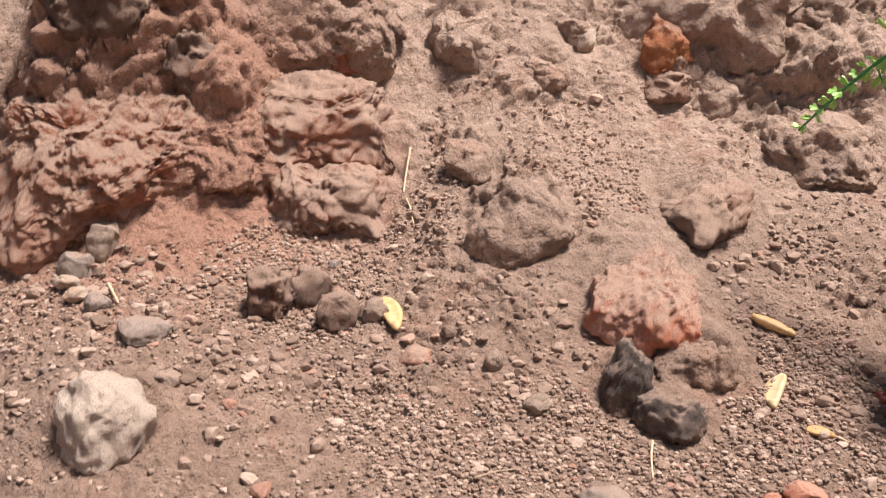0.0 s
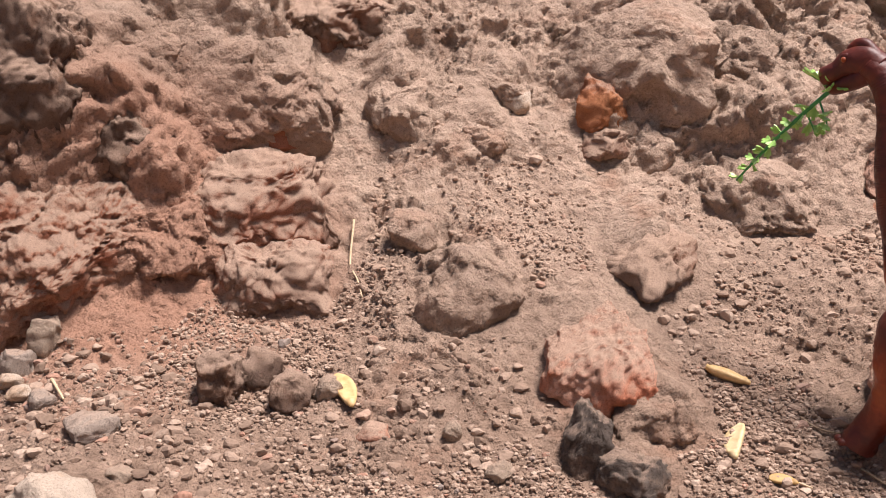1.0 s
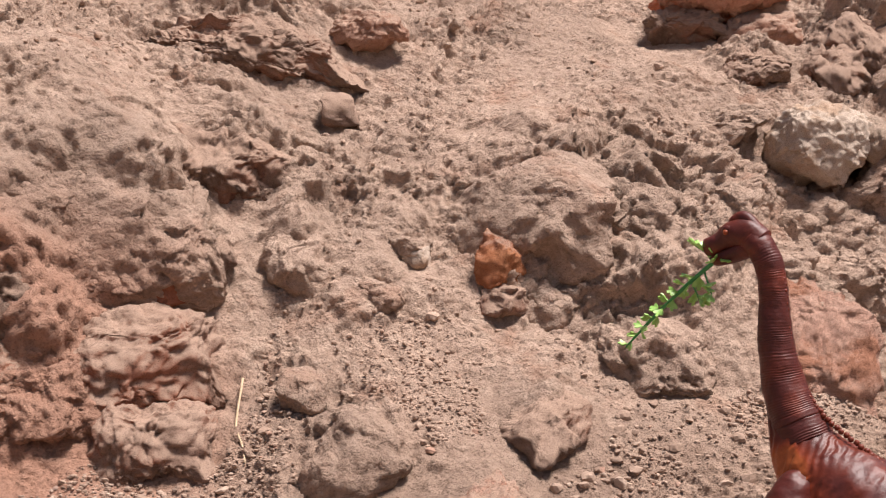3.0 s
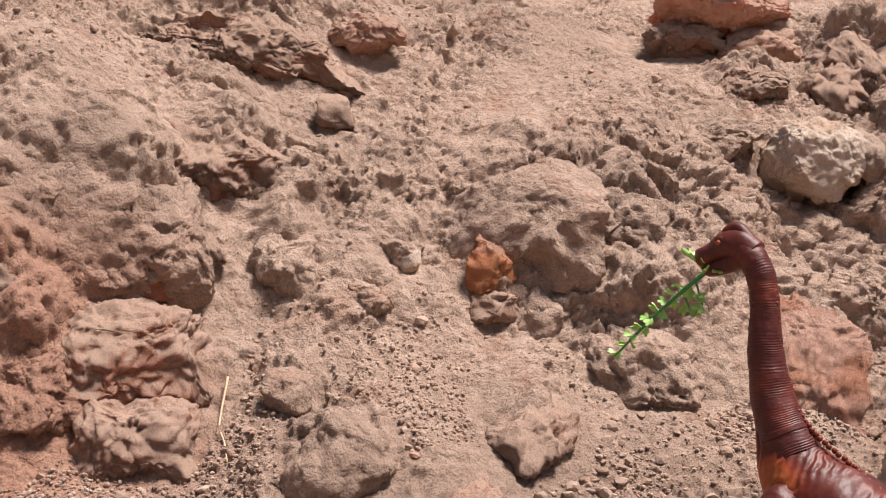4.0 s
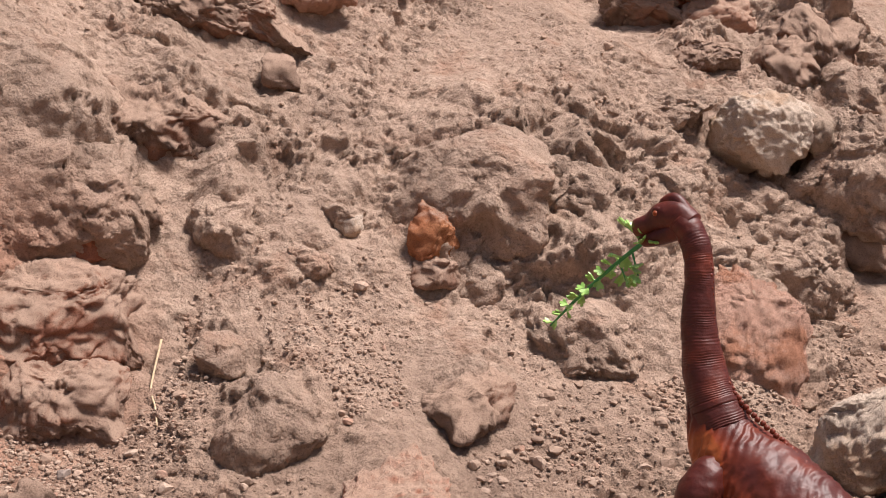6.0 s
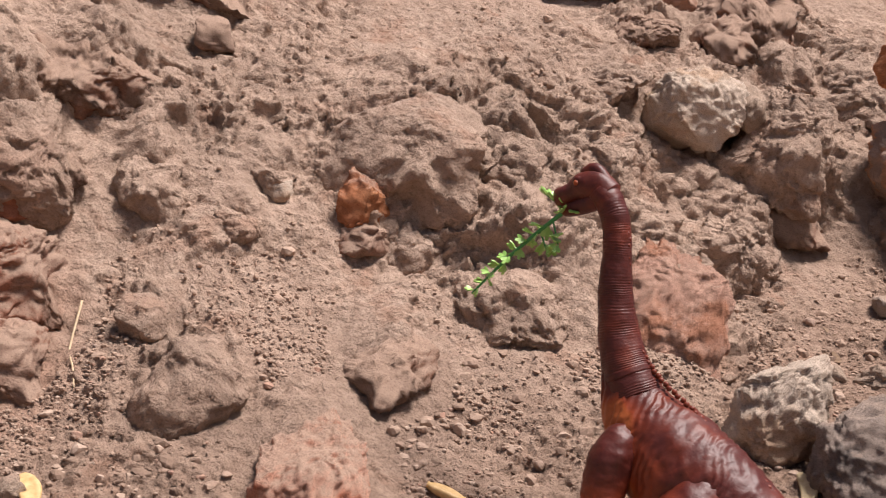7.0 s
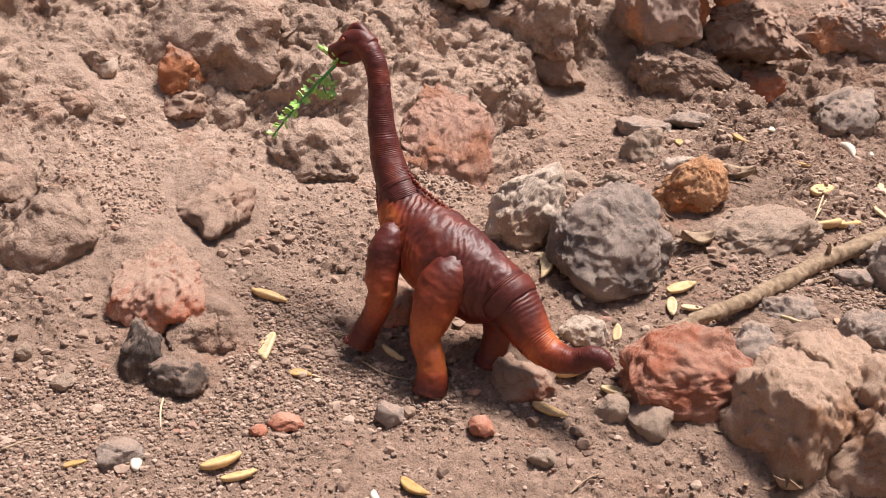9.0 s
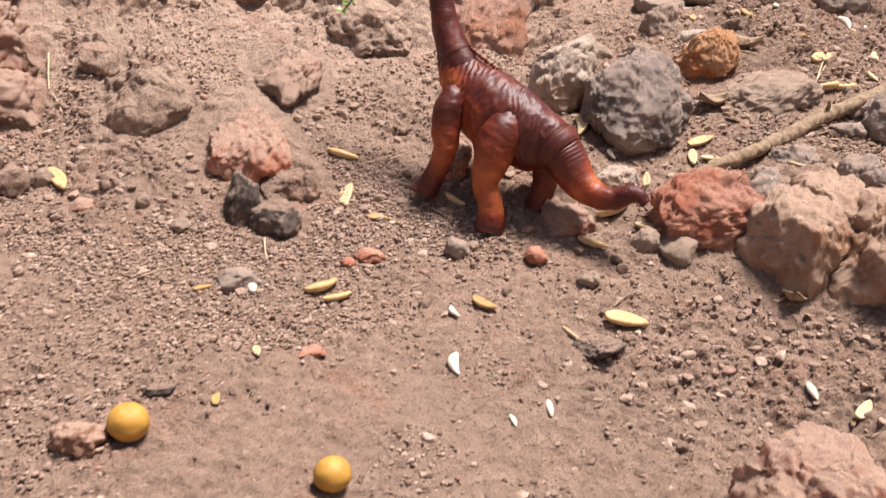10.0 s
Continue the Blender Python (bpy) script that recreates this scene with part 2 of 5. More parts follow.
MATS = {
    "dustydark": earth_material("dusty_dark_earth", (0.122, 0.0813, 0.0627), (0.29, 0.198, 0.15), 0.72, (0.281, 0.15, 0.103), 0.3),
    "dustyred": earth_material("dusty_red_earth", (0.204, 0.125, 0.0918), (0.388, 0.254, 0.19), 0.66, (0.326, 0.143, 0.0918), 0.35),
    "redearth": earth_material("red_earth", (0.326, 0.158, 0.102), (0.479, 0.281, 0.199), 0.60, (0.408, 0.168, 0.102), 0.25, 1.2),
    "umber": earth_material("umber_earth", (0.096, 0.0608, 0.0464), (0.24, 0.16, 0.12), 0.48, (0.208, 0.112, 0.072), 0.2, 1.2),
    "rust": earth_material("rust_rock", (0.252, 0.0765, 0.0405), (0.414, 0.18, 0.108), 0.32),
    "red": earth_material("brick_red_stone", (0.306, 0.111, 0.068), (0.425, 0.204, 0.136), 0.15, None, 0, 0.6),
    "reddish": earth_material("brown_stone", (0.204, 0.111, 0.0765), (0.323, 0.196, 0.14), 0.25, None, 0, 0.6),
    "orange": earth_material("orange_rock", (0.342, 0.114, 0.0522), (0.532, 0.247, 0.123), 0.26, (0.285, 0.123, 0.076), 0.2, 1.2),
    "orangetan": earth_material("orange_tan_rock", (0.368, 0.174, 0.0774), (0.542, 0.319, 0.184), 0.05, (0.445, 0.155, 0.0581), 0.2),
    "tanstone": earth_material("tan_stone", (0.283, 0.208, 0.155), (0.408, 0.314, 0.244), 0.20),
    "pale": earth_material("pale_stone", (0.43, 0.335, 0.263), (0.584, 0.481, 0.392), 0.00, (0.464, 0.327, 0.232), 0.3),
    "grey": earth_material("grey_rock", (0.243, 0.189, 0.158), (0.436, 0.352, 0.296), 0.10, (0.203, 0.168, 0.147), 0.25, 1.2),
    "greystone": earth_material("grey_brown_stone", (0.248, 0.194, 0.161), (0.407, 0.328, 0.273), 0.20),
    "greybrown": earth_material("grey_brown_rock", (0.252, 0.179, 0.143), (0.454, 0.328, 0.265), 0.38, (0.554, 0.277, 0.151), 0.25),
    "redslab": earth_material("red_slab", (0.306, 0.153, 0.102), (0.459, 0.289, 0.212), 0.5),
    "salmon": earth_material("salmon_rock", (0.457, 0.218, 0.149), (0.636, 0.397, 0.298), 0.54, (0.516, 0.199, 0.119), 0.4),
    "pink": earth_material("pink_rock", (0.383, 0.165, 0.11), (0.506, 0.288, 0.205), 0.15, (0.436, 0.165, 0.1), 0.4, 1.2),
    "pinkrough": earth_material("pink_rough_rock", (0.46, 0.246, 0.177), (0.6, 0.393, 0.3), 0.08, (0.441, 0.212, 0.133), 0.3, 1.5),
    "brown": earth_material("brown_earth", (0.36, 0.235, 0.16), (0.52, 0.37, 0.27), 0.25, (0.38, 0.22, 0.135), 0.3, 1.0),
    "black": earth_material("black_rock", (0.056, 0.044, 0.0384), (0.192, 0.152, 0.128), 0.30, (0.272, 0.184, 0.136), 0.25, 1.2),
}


def ground_material():
    """Dry dusty soil: tan dust, darker clods, shade painted in to the right, reddish patches, gritty."""
    m, n, l, bsdf = material("dry_soil")
    geo = n.new("ShaderNodeNewGeometry")
    pos = geo.outputs["Position"]
    broad = noise_node(n, l, pos, 7.0, 4)
    patch = noise_node(n, l, pos, 21.0, 6, 0.6)
    mid = noise_node(n, l, pos, 110.0, 6, 0.65)
    fine = noise_node(n, l, pos, 900.0, 5, 0.75)
    brown_shaded = ramp_node(n, l, mid, [(0.28, (0.20, 0.131, 0.096)), (0.5, (0.31, 0.21, 0.155)), (0.72, (0.41, 0.286, 0.213))])
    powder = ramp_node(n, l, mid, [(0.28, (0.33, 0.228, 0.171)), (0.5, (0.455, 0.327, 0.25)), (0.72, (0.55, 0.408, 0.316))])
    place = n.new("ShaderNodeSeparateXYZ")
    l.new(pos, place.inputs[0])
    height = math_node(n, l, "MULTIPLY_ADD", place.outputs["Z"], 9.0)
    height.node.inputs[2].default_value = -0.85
    # darker towards +x: the shade on that side is put into the soil colour
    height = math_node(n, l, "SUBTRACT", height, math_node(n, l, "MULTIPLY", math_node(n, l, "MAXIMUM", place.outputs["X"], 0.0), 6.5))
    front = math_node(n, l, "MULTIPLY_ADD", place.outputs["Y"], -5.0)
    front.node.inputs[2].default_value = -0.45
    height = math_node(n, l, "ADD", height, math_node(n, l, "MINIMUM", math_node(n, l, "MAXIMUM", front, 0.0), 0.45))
    pale_share = math_node(n, l, "ADD", height, math_node(n, l, "MULTIPLY", patch, 1.3), True)
    col = mix_node(n, l, pale_share, brown_shaded, powder)
    red = ramp_node(n, l, patch, [(0.56, (0, 0, 0)), (0.70, (1, 1, 1))])
    col = mix_node(n, l, math_node(n, l, "MULTIPLY", red, 0.6), col, (0.35, 0.19, 0.125))
    ruddy = n.new("ShaderNodeVectorMath")
    ruddy.operation = "DISTANCE"
    l.new(pos, ruddy.inputs[0])
    ruddy.inputs[1].default_value = (-0.44, 0.015, 0.12)
    reach = math_node(n, l, "ADD", ruddy.outputs["Value"], math_node(n, l, "MULTIPLY", patch, 0.09))
    ruddy_mask = ramp_node(n, l, reach, [(0.12, (1, 1, 1)), (0.20, (0, 0, 0))])
    col = mix_node(n, l, math_node(n, l, "MULTIPLY", ruddy_mask, 0.75), col, (0.38, 0.20, 0.135))
    gray = ramp_node(n, l, broad, [(0.35, (1, 1, 1)), (0.55, (0, 0, 0))])
    col = mix_node(n, l, math_node(n, l, "MULTIPLY", gray, 0.45), col, (0.25, 0.18, 0.138))
    specks = ramp_node(n, l, fine, [(0.34, (0.62, 0.60, 0.59)), (0.47, (1, 1, 1)), (0.66, (1.12, 1.11, 1.10))])
    l.new(mix_node(n, l, 0.8, col, specks, "MULTIPLY"), bsdf.inputs["Base Color"])
    bsdf.inputs["Roughness"].default_value = 0.97
    bsdf.inputs["Specular IOR Level"].default_value = 0.1
    b1 = bump_node(n, l, mid, 0.8, 0.005)
    b1 = bump_node(n, l, crumbs(n, l, pos, 210.0, ramp_node(n, l, patch, [(0.42, (0.15, 0.15, 0.15)), (0.6, (1, 1, 1))])), 0.7, 0.0034, b1)
    b1 = bump_node(n, l, crumbs(n, l, pos, 520.0), 0.6, 0.0014, b1)
    l.new(bump_node(n, l, fine, 0.9, 0.0016, b1), bsdf.inputs["Normal"])
    return m


def pebble_material():
    """Loose grit and gravel; each stone has a tone of its own."""
    m, n, l, bsdf = material("gravel")
    geo = n.new("ShaderNodeNewGeometry")
    tone = ramp_node(n, l, geo.outputs["Random Per Island"], [(0.0, (0.17, 0.116, 0.087)), (0.3, (0.25, 0.173, 0.13)), (0.65, (0.33, 0.238, 0.182)), (0.93, (0.43, 0.325, 0.256)), (0.97, (0.33, 0.18, 0.128)), (1.0, (0.24, 0.2, 0.176))])
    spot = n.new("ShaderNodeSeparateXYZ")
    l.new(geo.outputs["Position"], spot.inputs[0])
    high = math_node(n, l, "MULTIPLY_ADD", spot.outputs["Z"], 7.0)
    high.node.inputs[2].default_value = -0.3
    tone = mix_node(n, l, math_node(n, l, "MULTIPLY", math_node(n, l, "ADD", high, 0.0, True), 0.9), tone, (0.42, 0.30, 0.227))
    fine = noise_node(n, l, geo.outputs["Position"], 500.0, 4, 0.7)
    specks = ramp_node(n, l, fine, [(0.3, (0.7, 0.69, 0.68)), (0.6, (1.08, 1.07, 1.06))])
    l.new(mix_node(n, l, 0.9, tone, specks, "MULTIPLY"), bsdf.inputs["Base Color"])
    bsdf.inputs["Roughness"].default_value = 0.95
    bsdf.inputs["Specular IOR Level"].default_value = 0.15
    l.new(bump_node(n, l, fine, 0.5, 0.0008), bsdf.inputs["Normal"])
    return m


def plain_material(name, a, b, scale, rough=0.6, bump=0.2, translucent=0.0, spec=0.4):
    m, n, l, bsdf = material(name)
    geo = n.new("ShaderNodeNewGeometry")
    f = noise_node(n, l, geo.outputs["Position"], scale, 5, 0.6)
    l.new(ramp_node(n, l, f, [(0.32, a), (0.68, b)]), bsdf.inputs["Base Color"])
    bsdf.inputs["Roughness"].default_value, bsdf.inputs["Specular IOR Level"].default_value = rough, spec
    bsdf.inputs["Transmission Weight"].default_value = 0.0
    if translucent:
        bsdf.inputs["Subsurface Weight"].default_value = translucent
        bsdf.inputs["Subsurface Radius"].default_value = (0.001, 0.001, 0.0005)
    l.new(bump_node(n, l, f, bump, 0.001), bsdf.inputs["Normal"])
    return m


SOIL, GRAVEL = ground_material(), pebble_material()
MATS["dusty"] = MATS["tan"] = SOIL
HUSK = {
    "yellow": plain_material("yellow_husk", (0.46, 0.285, 0.11), (0.62, 0.435, 0.22), 260, 0.55),
    "cream": plain_material("cream_husk", (0.484, 0.352, 0.176), (0.616, 0.493, 0.299), 260, 0.6),
    "white": plain_material("white_husk", (0.528, 0.458, 0.352), (0.669, 0.616, 0.51), 260, 0.6),
    "ochre": plain_material("ochre_husk", (0.299, 0.176, 0.0616), (0.458, 0.29, 0.106), 260, 0.6),
}
TWIG = {
    "straw": plain_material("straw", (0.45, 0.33, 0.20), (0.62, 0.48, 0.32), 500, 0.7),
    "bark": plain_material("bark", (0.20, 0.14, 0.09), (0.36, 0.26, 0.17), 400, 0.85, 0.5),
}
STICK = plain_material("stick_bark", (0.128, 0.0808, 0.0467), (0.34, 0.242, 0.153), 240, 0.85, 0.9)
LITTER = plain_material("dry_litter", (0.0935, 0.051, 0.0298), (0.374, 0.255, 0.162), 60, 0.8, 0.3)
FRUIT = plain_material("yellow_fruit", (0.40, 0.20, 0.030), (0.52, 0.29, 0.055), 90, 0.6, 0.2)
LEAF = plain_material("plastic_leaf", (0.221, 0.442, 0.085), (0.391, 0.612, 0.17), 140, 0.4, 0.1, 0.15)
STEM = plain_material("plastic_stem", (0.0425, 0.221, 0.0595), (0.068, 0.306, 0.085), 200, 0.4, 0.1)
SHRUB = plain_material("shrub_leaf", (0.0213, 0.0723, 0.017), (0.0595, 0.145, 0.034), 60, 0.5, 0.2)
WOOD = plain_material("shrub_wood", (0.12, 0.08, 0.05), (0.2, 0.14, 0.09), 120, 0.85, 0.5)


# ---- mesh helpers ----
def mesh_object(name, verts, faces, mat, parent=None, smooth=True, label=""):
    me = bpy.data.meshes.new(name)
    me.from_pydata([tuple(v) for v in verts], [], [tuple(f) for f in faces])
    me.polygons.foreach_set("use_smooth", [smooth] * len(me.polygons))
    me.materials.append(mat)
    me.update()
    ob = new(name, me)
    if parent:
        ob.parent = parent
    if label:
        ob["label"] = label
    return ob


def sphere_data(level):
    bm = bmesh.new()
    bmesh.ops.create_icosphere(bm, subdivisions=level, radius=1.0)
    v = np.array([x.co[:] for x in bm.verts])
    fc = np.array([[x.index for x in p.verts] for p in bm.faces])
    bm.free()
    return v, fc


SPHERES = {k: sphere_data(k) for k in (1, 2, 3, 4, 5, 6, 7)}


def stone_shape(level, seed, sharp, rugged=0.6):
    """A rock: a ball cut by random planes, then roughened at several scales. Within about -0.5..0.5."""
    v, fc = SPHERES[level]
    rng = np.random.RandomState(seed)
    p = v + 0.30 * np.stack([fbm(v * 0.9 + 5 * seed, 2, seed + k) for k in range(3)], -1)
    for _ in range(int(5 + 12 * sharp)):
        d = rng.normal(size=3)
        d /= np.linalg.norm(d)
        cut = rng.uniform(0.55, 0.95)
        over = np.clip(p @ d - cut, 0, None)
        p = p - (0.55 + 0.4 * sharp) * over[:, None] * d
    nrm = p / np.maximum(np.linalg.norm(p, axis=1, keepdims=True), 1e-6)
    chips = int(34 * sharp) if level >= 4 else 0
    if level >= 4:
        ridged = 1 - np.abs(fbm(p * 1.9 + seed, 4, seed + 9))
        cracks = np.clip(0.10 - np.abs(vnoise(p * 1.6 + 3 * seed, seed + 33) + 0.3 * vnoise(p * 6 + seed, seed + 34)), 0, 1)
        knobs = np.abs(fbm(p * 4.2 + seed, 3, seed + 40))
        p = p + nrm * (0.06 * (ridged - 0.6) + 0.03 * rugged * (knobs - 0.3) + 0.02 * fbm(p * 5 + seed, 3, seed + 20) - 0.4 * cracks * sharp)[:, None]
    elif level >= 3:
        p = p + nrm * (0.07 * fbm(p * 3.2 + seed, 3, seed + 9))[:, None]
    for _ in range(chips):
        d = rng.normal(size=3)
        d /= np.linalg.norm(d)
        q = p @ d
        p = p - 0.8 * np.clip(q - np.quantile(q, rng.uniform(0.955, 0.992)), 0, None)[:, None] * d
    lo, hi = p.min(0), p.max(0)
    return (p - (lo + hi) / 2) / (hi - lo), fc


RUGGED = {"tan": 0.1, "dusty": 0.45, "pale": 0.35, "grey": 0.4, "pinkrough": 0.55, "umber": 0.6, "redearth": 0.5, "pink": 0.5, "brown": 0.4, "orangetan": 0.4, "black": 0.8}


EARTHY = ("dusty", "dustydark", "dustyred", "redearth", "umber", "redslab")


def rock(name, at, size, yaw, mat, seed, sharp, label, category, sunk=0.0, taper=0.0, lean=0.0):
    big = max(size)
    level = 7 if big > 0.11 else 6 if big > 0.055 else 5 if big > 0.026 else 4
    rugged = RUGGED.get(mat, 0.5)
    p, fc = stone_shape(level, seed, sharp, rugged)
    if taper:
        p[:, :2] *= (1 - taper * (p[:, 2:3] + 0.5) + 0.35 * taper)
        p[:, 0] += lean * (p[:, 2] + 0.5)
    set_in = sunk and mat not in ("umber", "black", "orange", "pale", "brown")
    if set_in:
        # what is set in the bank widens towards its foot
        low = np.clip(-p[:, 2:3] * 2 + 0.1, 0, 1)
        p[:, :2] *= 1 + 0.55 * low * low
        p[:, 2] = np.where(p[:, 2] < 0, 1.5 * p[:, 2], p[:, 2])
    p = p * np.array(size) * 1.1
    nrm = p / np.array(size) ** 2
    nrm /= np.maximum(np.linalg.norm(nrm, axis=1, keepdims=True), 1e-6)
    mean = (size[0] * size[1] * size[2]) ** (1 / 3)
    q = p / mean
    broken = (0.02 + 0.04 * rugged) * fbm(q * 5 + seed, 6, seed + 25, 0.6) + 0.045 * rugged * (np.abs(fbm(q * 4 + seed, 4, seed + 29, 0.55)) - 0.3)
    # flat chipped faces, each a step in or out of the surface
    plates = np.floor(3.0 * vnoise(q * 3.1 + 0.35 * fbm(q * 5, 2, seed + 3)[:, None] + seed, seed + 51))
    p = p + nrm * (mean * (broken + 0.014 * sharp * plates))[:, None]
    if level >= 5:
        grit = fbm(p * 240.0 + seed, 4, seed + 60)
        p = p + nrm * ((0.0004 + 0.0009 * rugged) * grit)[:, None]
    if set_in:
        p[:, 1] += 0.55 * np.maximum(p[:, 2], -0.1 * size[2])
    # the same lumps and creases as in the soil about it
    place = pose(*at, 0, 0, yaw)
    w = p @ np.array(place.to_3x3()).T + np.array(at)
    w = w + 0.006 * np.stack([vnoise(w * 45, 6), vnoise(w * 45, 7), vnoise(w * 45, 8)], -1)
    earthy = mat in EARTHY
    scale = min(1.0, mean / 0.045)
    if level >= 5:
        lumps = (0.0075 if earthy else 0.0022) * billow(w * 21.0, 5, 11, 0.5) + 0.0030 * facets(w, 0.034, 121)
        lumps += (0.0030 if earthy else 0.0013) * facets(w, 0.019, 91) + (0.0010 if earthy else 0.0004) * facets(w, 0.0085, 101)
        lumps += 0.0004 * facets(w, 0.0040, 111) + 0.0006 * fbm(w * 230.0, 3, 59, 0.65)
    else:
        lumps = 0.0012 * facets(w, 0.006, 111)
    p = p + nrm * (scale * lumps)[:, None]
    ob = mesh_object(name, p, fc, MATS[mat])
    ob.matrix_world = place
    if sunk:
        BANKED.append((at[0], at[1], size[0], size[1], (1.0 if earthy else 0.5) * sunk * size[2], radians(yaw)))
    return tagged(ob, label, category)


def sweep(path, radii, sides=12, steps=8, ridges=None, squash=1.0):
    """A tube along a smooth line through path; radii at the same points. Returns verts, faces and how far along each vertex lies."""
    path, radii = np.array(path, float), np.array(radii, float)
    ext = np.vstack([2 * path[0] - path[1], path, 2 * path[-1] - path[-2]])
    rex = np.r_[radii[0], radii, radii[-1]]
    pts, rr, along = [], [], []
    for k in range(len(path) - 1):
        for j in range(steps + (k == len(path) - 2)):
            u = j / steps
            b = (-0.5 * u + u * u - 0.5 * u**3, 1 - 2.5 * u * u + 1.5 * u**3, 0.5 * u + 2 * u * u - 1.5 * u**3, -0.5 * u * u + 0.5 * u**3)
            pts.append(sum(w * ext[k + q] for q, w in enumerate(b)))
            rr.append(max(sum(w * rex[k + q] for q, w in enumerate(b)), 1e-4))
            along.append((k + u) / (len(path) - 1))
    pts, rr, along = np.array(pts), np.array(rr), np.array(along)
    if ridges:
        rr = rr * (1 + ridges[1] * (0.65 + 0.5 * np.sin(53 * along + 2 * np.sin(17 * along))) * np.sin(2 * np.pi * ridges[0] * (along + 0.006 * np.sin(41 * along))))
    tang = np.gradient(pts, axis=0)
    tang /= np.linalg.norm(tang, axis=1, keepdims=True)
    side = np.cross(tang[0], (0.31, 0.9, 0.2))
    verts, faces = [], []
    ang = np.arange(sides) * 2 * np.pi / sides
    for k in range(len(pts)):
        side = side - tang[k] * (side @ tang[k])
        side /= np.linalg.norm(side)
        other = np.cross(tang[k], side)
        verts.append(pts[k] + rr[k] * (np.cos(ang)[:, None] * side + np.sin(ang)[:, None] * other))
    verts = np.concatenate(verts)
    n = len(pts)
    for k in range(n - 1):
        for j in range(sides):
            j2 = (j + 1) % sides
            faces.append((k * sides + j, k * sides + j2, (k + 1) * sides + j2, (k + 1) * sides + j))
    faces.append(tuple(range(sides - 1, -1, -1)))
    faces.append(tuple((n - 1) * sides + j for j in range(sides)))
    return verts, faces, np.repeat(along, sides)


# ---- rocks, clods and stones that make up the bank and lie on it ----
rock("boulder", (-0.491, 0.011, 0.206), (0.0721, 0.0666, 0.0925), 37, "umber", 1, 0.50,
     "dark brown cracked boulder jutting out of the bank", "boulder", 0.42)
rock("rock", (-0.442, 0.035, 0.168), (0.0467, 0.0373, 0.0434), 31, "umber", 2, 0.70,
     "dark brown broken rock under the cracked boulder", "rock", 0.42)
rock("outcrop", (-0.467, 0.001, 0.119), (0.1180, 0.0649, 0.0928), 38, "redearth", 3, 0.30,
     "crumbly red earth outcrop at the foot of the bank", "outcrop", 0.42)
rock("outcrop", (-0.415, 0.025, 0.118), (0.0605, 0.0363, 0.0500), 30, "dusty", 4, 0.40,
     "dusty grey-brown earth ledge over red soil", "outcrop", 0.42)
rock("outcrop", (-0.403, 0.102, 0.200), (0.0945, 0.0567, 0.0637), 24, "dusty", 5, 0.45,
     "dusty brown earth outcrop with a red lip", "outcrop", 0.42)
rock("rock", (-0.380, 0.096, 0.175), (0.0323, 0.0226, 0.0184), 27, "rust", 6, 0.50,
     "small rust-red rock under a dusty ledge", "rock", 0.42)
rock("outcrop", (-0.450, 0.077, 0.232), (0.0518, 0.0311, 0.0380), 39, "dusty", 7, 0.50,
     "pale dusty clod high on the bank", "outcrop", 0.42)
rock("rock", (-0.379, 0.075, 0.139), (0.0839, 0.0587, 0.0513), 33, "dustyred", 8, 0.50,
     "dusty rock with a broken red underside", "rock", 0.42)
rock("rock", (-0.354, 0.051, 0.096), (0.0585, 0.0468, 0.0424), 31, "dustyred", 9, 0.40,
     "rounded dusty rock with a red foot", "rock", 0.42)
rock("clod", (-0.316, 0.146, 0.191), (0.0340, 0.0272, 0.0322), 18, "dusty", 10, 0.30,
     "dusty brown earth knob in the bank", "clod", 0.42)
rock("pebble", (-0.247, 0.186, 0.189), (0.0173, 0.0156, 0.0155), 16, "pale", 11, 0.20,
     "pale round pebble half buried in soil", "pebble")
rock("rock", (-0.194, 0.196, 0.188), (0.0290, 0.0290, 0.0380), 8, "orange", 13, 0.80,
     "bright orange-red crumbly rock standing upright", "rock", 0.42, taper=0.3)
rock("rock", (-0.190, 0.190, 0.167), (0.0270, 0.0237, 0.0190), 6, "dustyred", 13, 0.50,
     "rust-red lump below the orange rock", "rock", 0.42)
rock("pebble", (-0.154, 0.208, 0.161), (0.0120, 0.0108, 0.0138), 3, "rust", 14, 0.40,
     "small rust-red stone in loose soil", "pebble")
rock("boulder", (-0.180, 0.240, 0.224), (0.0991, 0.0743, 0.0803), 5, "tan", 15, 0.25,
     "large smooth tan earth boulder with dust on top", "boulder", 0.42)
rock("clod", (-0.113, 0.264, 0.214), (0.0483, 0.0387, 0.0502), 9, "dusty", 16, 0.40,
     "rough dusty clod beside the large boulder", "clod", 0.42)
rock("clod", (-0.154, 0.116, 0.093), (0.0485, 0.0437, 0.0309), 12, "dustydark", 17, 0.50,
     "dark reddish clod capped with dust", "clod", 0.42)
rock("clod", (-0.242, 0.054, 0.083), (0.0488, 0.0341, 0.0396), 22, "dusty", 18, 0.50,
     "creased dusty earth lump on the slope", "clod", 0.42)
rock("rock", (-0.169, 0.035, 0.054), (0.0560, 0.0498, 0.0519), 15, "salmon", 22, 0.35,
     "salmon-pink rock with a pale dusty top", "rock", 0.42, taper=0.55, lean=0.08)
rock("rock", (-0.166, -0.011, 0.019), (0.0230, 0.0226, 0.0471), 8, "black", 20, 0.90,
     "upright black flaky rock", "rock", 0.42, taper=0.2, lean=0.25)
rock("rock", (-0.142, -0.015, 0.010), (0.0311, 0.0248, 0.0225), 7, "black", 21, 0.90,
     "angular black rock chip lying in soil", "rock", 0.42)
